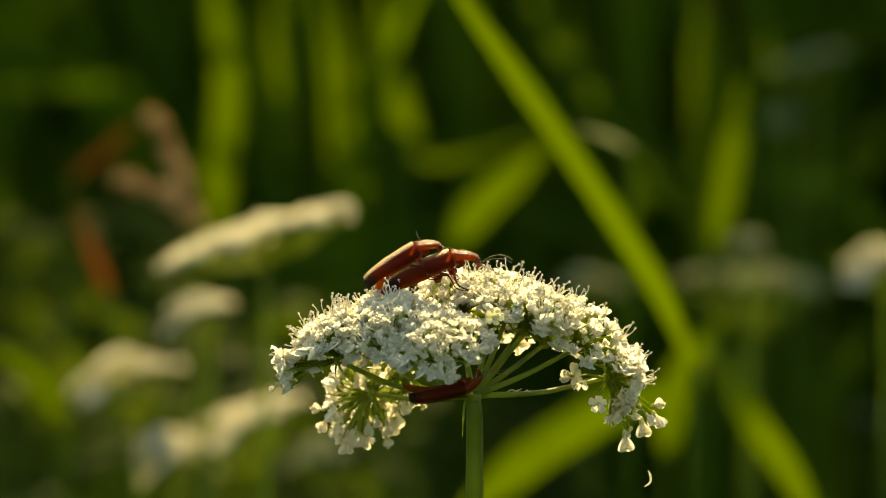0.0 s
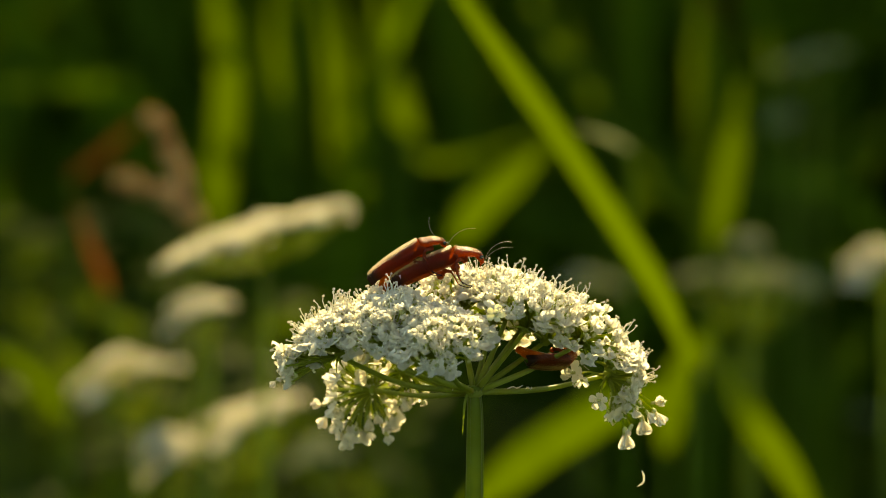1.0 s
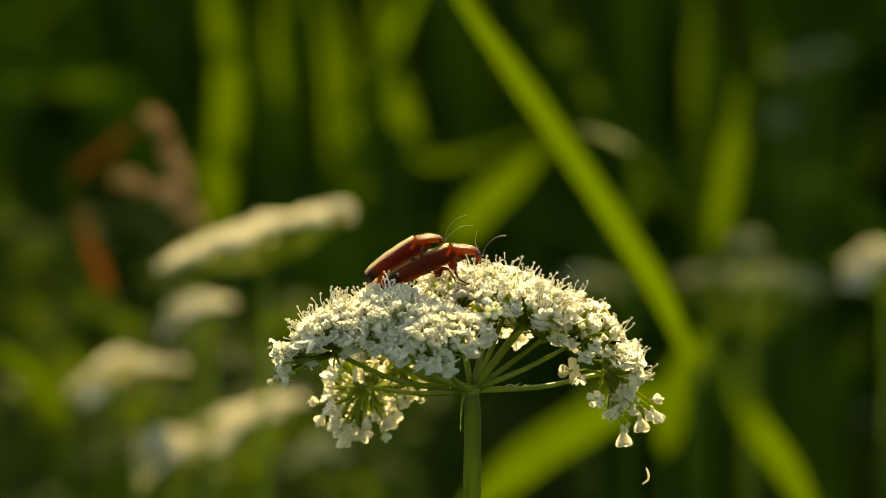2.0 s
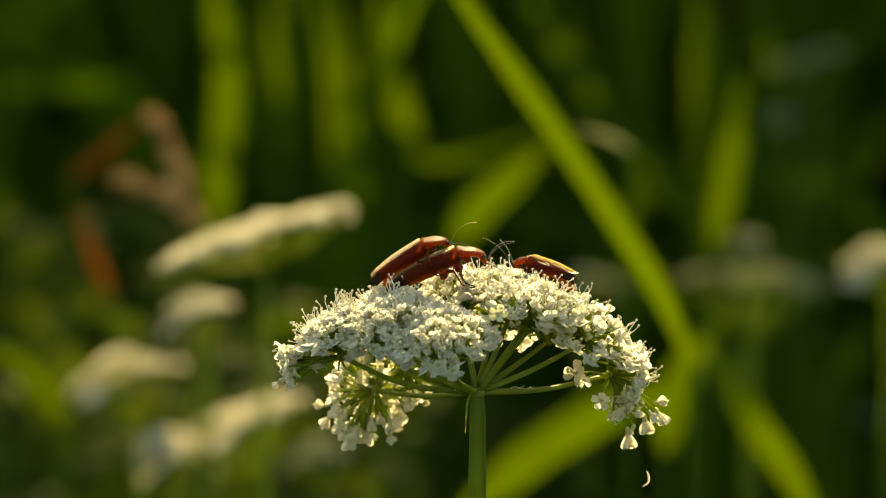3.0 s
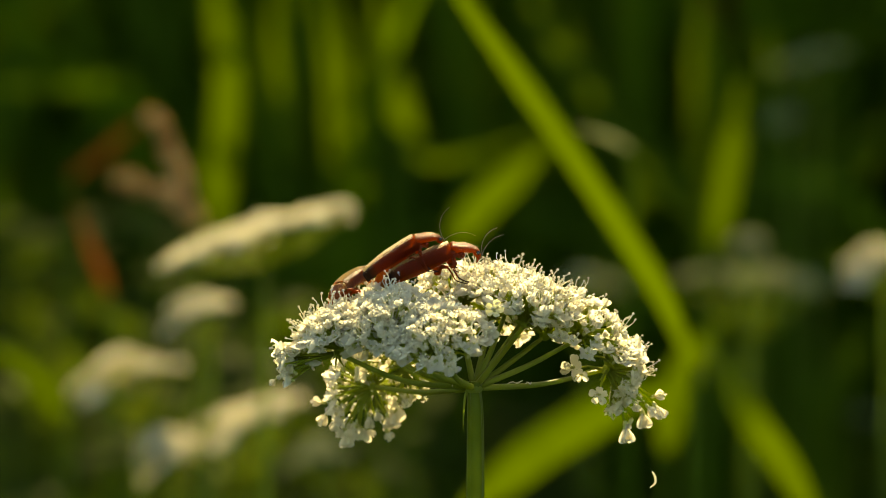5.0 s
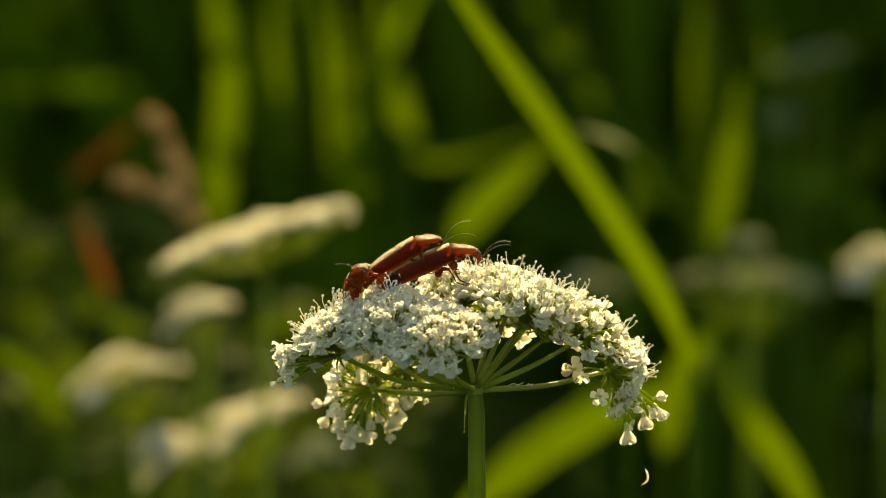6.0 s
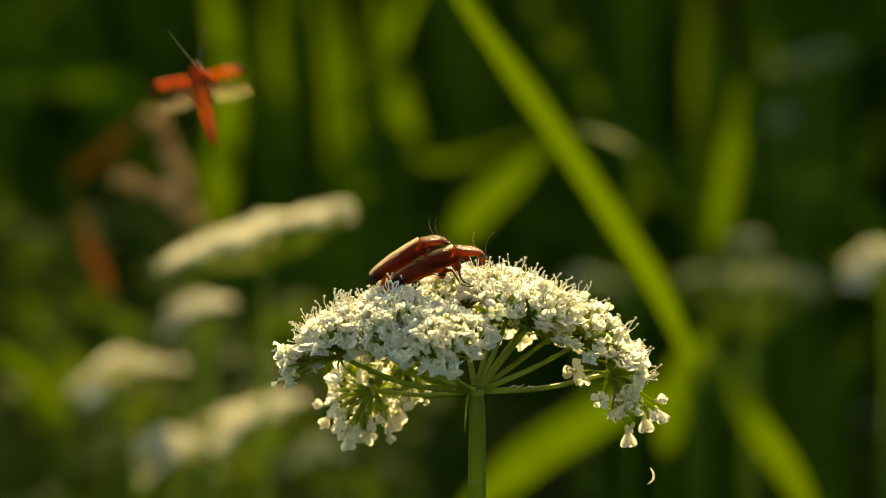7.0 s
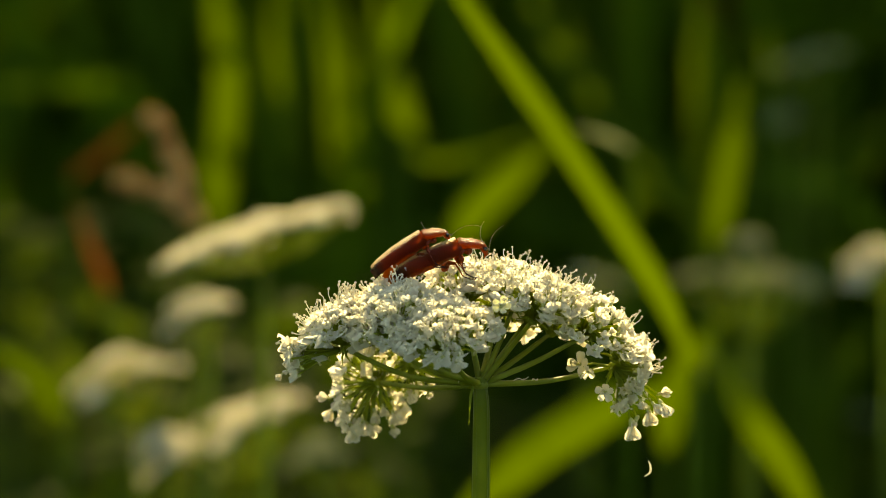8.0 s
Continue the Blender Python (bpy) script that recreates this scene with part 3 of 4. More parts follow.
# ---- beetles: x ahead, z towards the back, origin where wing cases and thorax meet ----
def loft(s, rings, sides=14, material=0):
    """Rings of (x, z, half width, height above, depth below)."""
    rows = []
    for x, z, w, h, d in rings:
        rows.append([(x, w * math.cos(a), z + (h if math.sin(a) > 0 else d) * math.sin(a)) for a in (2 * math.pi * j / sides for j in range(sides))])
    start, n = s.grid(rows, material, True)
    s.cap(start, n, len(rows) - 1, material)


def fuzz(s, rings, count, seed, long, material=1):
    """Short fine hairs that stand on a lofted body."""
    rnd = random.Random(seed)
    for _ in range(count):
        k = rnd.randrange(len(rings) - 1)
        u, a = rnd.random(), rnd.uniform(0, 2 * math.pi)
        x, z, w, h, d = (p + (q - p) * u for p, q in zip(rings[k], rings[k + 1]))
        r = h if math.sin(a) > 0 else d
        p = Vector((x, w * math.cos(a), z + r * math.sin(a)))
        out = Vector((rnd.uniform(-0.6, 0.3), math.cos(a) + rnd.uniform(-0.4, 0.4), math.sin(a) + rnd.uniform(-0.4, 0.4))).normalized() * long * rnd.uniform(0.6, 1.2)
        wide = out.cross(Vector((1, 0.3, 0.2))).normalized() * 0.012
        k = len(s.v)
        s.v += [tuple(p - wide), tuple(p + wide), tuple(p + out)]
        s.f.append((k, k + 1, k + 2))
        s.m.append(material)


def wing_case_mesh(side):
    s = Shape()
    rows = []
    for i in range(17):
        u = i / 16
        w = 0.8 * (0.92 + 0.16 * math.sin(math.pi * min(1, u * 0.9))) * (1 - 0.24 * u * u) * math.sqrt(max(0.02, 1 - max(0, (u - 0.8) / 0.2) ** 2.4 * 0.93))
        row = []
        for j in range(9):
            v = j / 8
            y = w * min(1.0, math.sin(v * math.pi * 0.56) * 1.04)
            z = 0.56 - 1.02 * v ** 2.8 * (1 - 0.35 * u) - 0.16 * u * u + 0.12 * math.sin(u * math.pi) - 0.22 * max(0, (u - 0.82) / 0.18) ** 2
            row.append((-4.75 * u, side * (y + 0.01), z))
        rows.append(row if side > 0 else row[::-1])
    s.grid(rows)
    under = [[(x, y * 0.96, z - 0.07) for x, y, z in row] for row in rows]
    s.grid([row[::-1] for row in under])
    for k in (0, -1):
        s.grid([[row[k] for row in rows], [row[k] for row in under]])
    s.grid([rows[-1], under[-1]])
    s.grid([under[0], rows[0]])
    # fine golden hairs that lie backwards, kept near the seam to imitate a sunlit gold band
    rnd = random.Random(5 + side)
    for _ in range(1700):
        i, j = rnd.randrange(15), int(3.2 * rnd.random() ** 3)
        if side < 0:
            j = 7 - j
        a, b = rnd.random(), rnd.random()
        p00, p01, p10, p11 = (Vector(q) for q in (rows[i][j], rows[i][j + 1], rows[i + 1][j], rows[i + 1][j + 1]))
        p = p00.lerp(p01, a).lerp(p10.lerp(p11, a), b)
        up = (p01 - p00).cross(p10 - p00).normalized()
        up = up if up.z > 0 or abs(up.z) < 0.3 and up.y * side > 0 else -up
        out = up * rnd.uniform(0.045, 0.09) + Vector((-rnd.uniform(0.06, 0.13), rnd.uniform(-0.05, 0.05), 0))
        wide = Vector((0, 0.014, 0.006))
        k = len(s.v)
        s.v += [tuple(p - wide), tuple(p + wide), tuple(p + out)]
        s.f.append((k, k + 1, k + 2))
        s.m.append(1)
    return s.mesh("wing_case", [WING_CASE, DOWN])


def leg_mesh(side, length):
    s = Shape()
    s.ball((0, side * 0.1, -0.1), (0.3, 0.22, 0.25), material=0)
    s.tube([(0, side * 0.2, -0.1), (0.05, side * 0.7, 0.2 * length), (0.0, side * 1.25 * length, 0.1)], [0.12, 0.15, 0.10], 8, 0)
    return s.mesh("leg", [CHITIN])


def shin_mesh(side, length, drop):
    s = Shape()
    a = Vector((0, side * 1.25 * length, 0.1))
    b = a + Vector((-0.25, side * 0.55, -1.5)) * drop
    s.tube([a, a.lerp(b, 0.5) + Vector((-0.05, side * 0.1, 0)), b], [0.06, 0.045, 0.035], 7, 1)
    c = b
    for k in range(4):
        d = c + Vector((0.12, side * 0.12, -0.2 + 0.04 * k))
        s.tube([c, d], [0.03, 0.045], 6, 0)
        c = d
    return s.mesh("shin", [DARK, CHITIN])


def antenna_mesh(side, long, curl):
    """Eleven thin beads along x that curl towards z."""
    s = Shape()
    p = Vector((0, 0, 0))
    line, thick = [p], [0.07]
    for k in range(11):
        a = curl * (k / 10) ** 1.2
        d = Vector((math.cos(a), side * 0.10, math.sin(a))) * long / 11
        line += [p + d * 0.5, p + d * 0.92, p + d]
        thick += [0.016, 0.036, 0.012]
        p = p + d
    s.tube(line, thick, 6)
    return s.mesh("antenna", [FEELER])


def hind_wing_mesh(side):
    s = Shape()
    rows = []
    for i in range(13):
        u = i / 12
        chord = 1.45 * math.sin(math.pi * (0.08 + 0.86 * u) ** 0.8) + 0.12
        lead = 0.25 * math.sin(math.pi * u)
        rows.append([(-4.55 * u, side * (0.15 + lead - chord * v), 0.03 * math.sin(v * 9) * (1 + u)) for v in (k / 6 for k in range(7))])
    s.grid(rows)
    for v0 in (0.0, 0.22, 0.45):
        s.tube([(-4.55 * u, side * (0.15 + 0.25 * math.sin(math.pi * u) - v0 * (1.45 * math.sin(math.pi * (0.08 + 0.86 * u) ** 0.8))), 0.02) for u in (0, 0.3, 0.6, 0.92)], [0.06, 0.05, 0.04, 0.02], 5, 1)
    return s.mesh("hind_wing", [MEMBRANE, BELLY])


def beetle(label, size, bend, feelers, sag=0.0, legs_down=1.0, slim=0.93):
    """A soldier beetle in parts; bend: degrees by which thorax and head hang; sag: how far its hind end hangs."""
    thing = tagged(new("soldier_beetle"), label, "beetle", "soldier beetles on the flower")
    thing.scale = (size, size * slim, size * slim)
    s = Shape()
    rings = []
    for i in range(29):
        u = i / 28
        w = 0.74 * math.sin(math.pi * (0.32 + 0.57 * u)) ** 0.6 * (1 + 0.035 * math.cos(u * 7 * 2 * math.pi))
        drop = -0.25 - sag * max(0, u - 0.45) ** 1.6 * 3.0
        rings.append((0.15 - 5.35 * u + 0.4 * sag * max(0, u - 0.6), drop, w, 0.7 * w, (0.46 + 0.14 * math.sin(u * math.pi)) * w))
    loft(s, rings)
    fuzz(s, rings, 500, 3, 0.16)
    part("abdomen", s.mesh("abdomen", [BELLY, DOWN]), thing, label="red-brown ringed abdomen")
    cases = [part("wing_case", wing_case_mesh(side), thing, Matrix.Translation(vec((0, 0, 0.02))), "downy tawny wing case with a dark tip") for side in (1, -1)]
    tilt = Matrix.Rotation(radians(bend), 4, "Y")
    front = Matrix.Translation(vec((0.05, 0, 0.15))) @ tilt @ Matrix.Diagonal((1.1, 0.78, 0.95, 1))
    s = Shape()
    rings = [(-0.08, 0.1, 0.72, 0.20, 0.46), (0.06, 0.14, 0.88, 0.25, 0.52), (0.4, 0.10, 0.94, 0.20, 0.52), (0.75, 0.10, 0.95, 0.22, 0.48), (1.1, 0.03, 0.86, 0.21, 0.42), (1.36, -0.06, 0.68, 0.17, 0.32), (1.5, -0.12, 0.44, 0.1, 0.2)]
    loft(s, rings, 18)
    fuzz(s, rings, 260, 4, 0.15)
    part("thorax", s.mesh("thorax", [CHITIN, DOWN]), thing, front, "glossy orange thorax")
    s = Shape()
    rings = [(0, 0, 0.38, 0.22, 0.26), (0.25, 0, 0.52, 0.26, 0.30), (0.55, -0.03, 0.54, 0.25, 0.30), (0.85, -0.1, 0.36, 0.18, 0.22), (1.02, -0.18, 0.2, 0.1, 0.14)]
    loft(s, rings, 14)
    fuzz(s, rings, 50, 6, 0.14)
    for sign in (-1, 1):
        s.tube([(0.9, 0.15 * sign, -0.25), (1.02, 0.24 * sign, -0.38), (1.06, 0.2 * sign, -0.5)], [0.05, 0.04, 0.05], 5)
    head_at = front @ Matrix.Translation(vec((1.32, 0, -0.04))) @ Matrix.Rotation(radians(48), 4, "Y") @ Matrix.Diagonal((0.85, 0.95, 0.85, 1))
    head = part("head", s.mesh("head", [CHITIN, DOWN]), thing, head_at)
    for sign in (-1, 1):
        e = Shape()
        e.ball((0.5, 0.48 * sign, 0.06), (0.17, 0.14, 0.17), rings=6, sides=9)
        part("eye", e.mesh("eye", [EYE_BLACK]), head, label="black eye")
    antennae = []
    for sign, (long, curl) in zip((1, -1), feelers):
        root = head_at @ vec((0.85, 0.2 * sign, 0.12))
        a = part("antenna", antenna_mesh(sign, long / size, curl), thing, Matrix.Translation(root), "thin dark antenna")
        antennae.append((a, root))
    legs = []
    for i, (x, z, swing, long) in enumerate(((0.75, -0.45, 35, 0.85), (-0.35, -0.8, -5, 0.95), (-1.5, -0.85, -38, 1.05))):
        for side in (1, -1):
            place = Vector((x, 0.38 * side, z))
            if i == 0:
                place = (front @ vec((0.6, 0.4 * side, -0.4))) / MM
            m = Matrix.Translation(vec(place)) @ Matrix.Rotation(radians(swing * side), 4, "Z")
            leg = part("leg", leg_mesh(side, long), thing, m)
            part("shin", shin_mesh(side, long, long * legs_down), leg, None, "orange shin with a dark foot")
            legs.append((leg, vec(place), swing * side, side))
    return thing, cases, antennae, legs


lower, _, lower_feelers, lower_legs = beetle("larger tawny soldier beetle clinging to the white florets, carrying another", 1.36, 28, ((3.0, -1.4), (2.8, -1.1)), legs_down=0.62)
upper, _, upper_feelers, upper_legs = beetle("tawny soldier beetle mounted on the back of another", 1.18, 24, ((3.2, -1.4), (3.0, -1.2)), legs_down=0.7, sag=1.3, slim=0.97)
rover, rover_cases, rover_feelers, rover_legs = beetle("single orange soldier beetle that walks round the flower and flies off", 1.05, 26, ((4.0, -0.9), (3.8, -0.7)), sag=1.0)
rover_wings = [part("hind_wing", hind_wing_mesh(side), rover, Matrix.Translation(vec((-0.2, 0.25 * side, 0.42))), "amber veined hind wing") for side in (1, -1)]


# ---- a shrivelled petal that hangs on a silk thread under the flower ----
def hanging_petal():
    s = Shape()
    line = bezier([(0.1, 0, 0.75), (0.3, 0, 0.3), (0.28, 0, -0.3), (-0.25, 0, -0.7)], 8)
    s.tube(line, [0.05, 0.08, 0.1, 0.11, 0.11, 0.1, 0.09, 0.07, 0.04], 6)
    ob = tagged(new("curled_petal", s.mesh("curled_petal", [PETAL])), "tiny curled white petal hanging on a silk thread", "petal")
    s = Shape()
    s.tube([(0.1, 0, 0.7), (-0.6, 0.5, 2.2), (-1.5, 1, 3.4)], [0.0015, 0.0015, 0.0015], 4)
    part("silk_thread", s.mesh("silk_thread", [SILK]), ob)
    return ob


loose_petal = hanging_petal()


# ---- flower heads further back, out of focus ----
def far_head_mesh(seed, petals=FAR_PETAL):
    rnd = random.Random(seed)
    s = Shape()
    for i in range(20):
        share = math.sqrt((i + 0.4) / 20)
        theta, phi = radians(66) * share, i * 2.39996
        d = Vector((math.sin(theta) * math.cos(phi), math.sin(theta) * math.sin(phi), math.cos(theta)))
        tip = Vector((d.x * 2.3, d.y * 2.3, 1.0 + d.z * 0.7)) * rnd.uniform(0.85, 1.1)
        s.tube([(0, 0, 0), tip], [0.12, 0.1], 4, 1)
        up = (d + Vector((0, 0, 0.4))).normalized()
        turn = up.to_track_quat("Z", "Y").to_matrix()
        first = len(s.v)
        for k in range(5):
            petal_into(s, turn @ Matrix.Rotation(radians(72 * k), 3, "Z"), rnd.uniform(0.6, 0.9), 0.75, 0.2)
        s.v[first:] = [(x + tip.x, y + tip.y, z + tip.z) for x, y, z in s.v[first:]]
    return s.mesh("umbellet", [petals, STALK])


FAR_HEADS = [far_head_mesh(60 + i) for i in range(4)]
# far white heads whose shade is put into the petal colour
SHADED_HEADS = [far_head_mesh(70 + i, SHADED_PETAL_STRAW) for i in range(3)]
SHADED_FAR = "blurred white umbel flower further back, shade painted into its petals"


def far_umbel(place, radius, tilt, dome, count=11, seed=0, label="blurred white umbel flower further back in the meadow", deep=0.45):
    rnd = random.Random(seed)
    thing = tagged(new("umbel_flower"), label, "flower", "flowers further back")
    turn = pose(0, 0, 0, tilt[0], tilt[1], 0).to_3x3()
    low = Vector(place) - turn @ Vector((0, 0, radius * deep + dome))
    thing.location = at(low)
    for i in range(count):
        share = math.sqrt((i + 0.3) / count)
        a = i * 2.39996 + rnd.uniform(-0.2, 0.2)
        flat = share * max(0.5, radius - 3.2) * rnd.uniform(0.88, 1.1)
        tip = turn @ Vector((flat * math.cos(a), flat * math.sin(a), radius * deep + dome * (1 - share * share) + rnd.uniform(-0.6, 0.6)))
        s = Shape()
        s.tube([(0, 0, 0), tip * 0.5 + Vector((0, 0, -0.5)), tip], [0.34, 0.27, 0.2], 6)
        part("ray", s.mesh("ray", [STALK]), thing)
        part("umbellet", rnd.choice(SHADED_HEADS if label == SHADED_FAR else FAR_HEADS), thing, Matrix.Translation(vec(tip)) @ (turn @ Vector((math.cos(a) * share * 0.35, math.sin(a) * share * 0.35, 1))).to_track_quat("Z", "Y").to_matrix().to_4x4())
    s = Shape()
    foot = -(low.z + HEIGHT * 1000) - 8
    s.tube(bezier([(0, 0, 0), (rnd.uniform(-6, 6), 5, foot * 0.45), (rnd.uniform(-20, 20), 15, foot)], 12), [0.55 + 0.04 * i for i in range(13)], 8)
    part("stem", s.mesh("stem", [STEM]), thing)
    return thing


far_umbel((-24.3, 212, -13.0), 15.9, (-3, -16, 0), 1.6, 21, 1, "cream-white umbel flower in sun, tilted, out of focus", 0.16)
far_umbel((-35.14, 260, -26.43), 6.8, (-4, -24, 0), 3, 6, 2)
far_umbel((-47.64, 275, -36.01), 10.5, (-4, -24, 0), 5, 9, 3)
far_umbel((-32.08, 270, -44.19), 16, (-4, -27, 0), 3.5, 19, 4)
far_umbel((-19.52, 330, -54.44), 7, (-4, -10, 0), 3, 6, 15, SHADED_FAR)
far_umbel((-40.26, 268, -46.47), 5, (-4, -27, 0), 2, 7, 16)
far_umbel((-16.15, 380, -64.62), 9, (-4, 14, 0), 3, 6, 5, SHADED_FAR)
far_umbel((53.64, 400, -32.82), 16, (-4, 4, 0), 2.5, 12, 6, SHADED_FAR)
far_umbel((62.76, 300, -22.74), 7.5, (-4, -30, 0), 3, 9, 7)
far_umbel((48.22, 350, -23.49), 4, (-4, 0, 0), 2, 3, 8, SHADED_FAR)
far_umbel((24.63, 430, -35.87), 8, (-4, 0, 0), 2, 9, 9, SHADED_FAR)
far_umbel((69.69, 520, -0.56), 10, (-4, -16, 0), 1.5, 7, 10, SHADED_FAR)
far_umbel((64.89, 520, -11.58), 6, (-4, -20, 0), 2, 4, 11, SHADED_FAR)
far_umbel((87.57, 600, -77.14), 6, (-4, 0, 0), 2, 4, 12, SHADED_FAR)
far_umbel((53.14, 560, -61.66), 4, (-4, 0, 0), 3, 3, 13, SHADED_FAR)


def dry_panicle(points, spread, seed, label):
    """A withered flower spike with short branches and husks."""
    rnd = random.Random(seed)
    thing = tagged(new("dry_panicle"), label, "dry plant")
    pts = [Vector(p) for p in points]
    root = Vector((pts[0].x, pts[0].y, -HEIGHT * 1000 - 5))
    thing.location = at(root)
    line = [Vector((0, 0, 0))] + bezier([p - root for p in pts], 12)
    s = Shape()
    s.tube(line, [0.3] + [0.28 - 0.012 * i for i in range(13)], 6)
    part("stalk", s.mesh("stalk", [STEM]), thing)
    top = bezier([p - root for p in pts], 30)
    for i in range(0, 31, 3):
        s = Shape()
        p = top[i]
        for _ in range(3):
            d = Vector((rnd.uniform(-1, 1), rnd.uniform(-1, 1), rnd.uniform(0.2, 1.2))).normalized() * spread * rnd.uniform(0.4, 1)
            s.tube([p, p + d], [0.2, 0.12], 4)
            for k in range(5):
                q = p + d * (0.35 + 0.1 * k) + Vector((rnd.uniform(-1, 1), rnd.uniform(-1, 1), rnd.uniform(-1, 1))) * 0.8
                s.ball(q, (0.9, 0.34, 0.34), Euler((rnd.uniform(0, 3), rnd.uniform(-1.5, 0), rnd.uniform(0, 3))).to_matrix(), 0, 4, 5)
        tagged(part("branch", s.mesh("branch", [DRY if rnd.random() < 0.75 else RUST]), thing), kind="stuff")


dry_panicle([(-35.43, 270, -14.94), (-37.02, 270, -9.96), (-38.92, 270, -4.99), (-40.99, 270, -0.5)], 1.25, 1, "withered beige and rust-brown flower spike")
dry_panicle([(-36.17, 290, -16.23), (-39.87, 290, -12.93), (-46.86, 290, -10.45)], 1.0, 2, "thin withered beige flower spike")



# ---- what moves ----
SWAY = [
    (0, 2.71, -12.64, 0.14), (0.1, 2.87, -12.31, 0.18), (0.2, 2.93, -12.02, 0.22), (0.3, 2.83, -11.92, 0.25), (0.4, 2.58, -11.98, 0.29), (0.5, 2.43, -12.14, 0.33), (0.6, 2.33, -12.65, 0.36), (0.7, 2.38, -12.76, 0.40),
    (0.8, 2.49, -12.77, 0.43), (0.9, 2.59, -12.67, 0.47), (1, 2.77, -12.34, 0.50), (1.1, 2.75, -12.08, 0.52), (1.2, 2.70, -11.98, 0.54), (1.3, 2.50, -11.88, 0.56), (1.4, 2.45, -11.94, 0.58), (1.5, 2.48, -12.19, 0.60),
    (1.6, 2.55, -12.74, 0.58), (1.7, 2.60, -13.09, 0.57), (1.95, 2.55, -12.30, 0.52), (2.25, 2.60, -11.95, 0.48), (2.55, 2.65, -12.60, 0.43), (2.8, 2.84, -13.01, 0.38), (2.9, 2.84, -12.70, 0.37), (3, 2.99, -12.35, 0.35),
    (3.1, 2.93, -12.19, 0.31), (3.2, 2.98, -12.23, 0.27), (3.3, 2.93, -12.32, 0.22), (3.4, 2.87, -12.56, 0.18), (3.5, 2.77, -12.76, 0.14), (3.6, 2.61, -13.11, 0.11), (3.7, 2.56, -13.00, 0.08), (3.8, 2.71, -12.49, 0.06),
    (3.9, 2.81, -12.18, 0.03), (4, 2.99, -11.88, 0.00), (4.1, 3.11, -12.07, -0.03), (4.2, 3.06, -12.21, -0.06), (4.3, 3.00, -12.71, -0.09), (4.4, 2.90, -12.86, -0.12), (4.5, 2.80, -12.84, -0.15), (4.6, 2.59, -12.90, -0.16),
    (4.7, 2.59, -12.70, -0.17), (5, 2.75, -11.95, -0.19), (5.25, 2.80, -12.50, -0.21), (5.55, 2.70, -12.75, -0.24), (5.8, 2.84, -12.23, -0.26), (5.9, 2.94, -12.13, -0.27), (6, 2.85, -12.12, -0.28), (6.1, 2.68, -12.37, -0.30),
    (6.2, 2.78, -12.57, -0.33), (6.3, 2.58, -12.62, -0.35), (6.4, 2.68, -12.61, -0.38), (6.5, 2.73, -12.46, -0.40), (6.6, 2.88, -12.32, -0.30), (6.7, 2.94, -12.29, -0.20), (6.8, 2.85, -12.31, -0.10), (6.9, 2.76, -12.43, 0.00),
    (7, 2.93, -12.26, 0.10), (7.1, 3.37, -11.75, 0.11), (7.2, 3.62, -11.14, 0.12), (7.3, 3.47, -10.24, 0.13), (7.4, 3.42, -9.83, 0.14), (7.5, 3.20, -9.86, 0.15), (7.6, 2.72, -10.29, 0.16), (7.7, 2.57, -11.10, 0.17),
    (7.8, 2.89, -11.88, 0.20), (7.9, 3.14, -11.81, 0.20), (8, 3.30, -11.62, 0.20),
]


def swayed(t):
    """Where the flower's hub is, and its roll, at t seconds."""
    times = [r[0] for r in SWAY]
    k = max(0, min(len(SWAY) - 2, sum(1 for q in times if q <= t) - 1))
    a, b = SWAY[k], SWAY[k + 1]
    u = (t - a[0]) / (b[0] - a[0])
    x, z, roll = (a[i] + (b[i] - a[i]) * u for i in (1, 2, 3))
    return Matrix.Translation(at((x, 0, z))) @ pose(0, 0, 0, 0, roll, 0)


def resting(place, tilt, lean=0.0):
    """A seat on the flower: millimetres from its hub, nose up by tilt degrees."""
    return Matrix.Translation(vec(place)) @ pose(0, 0, 0, 0, -tilt, 0) @ pose(0, 0, 0, lean, 0, 0)


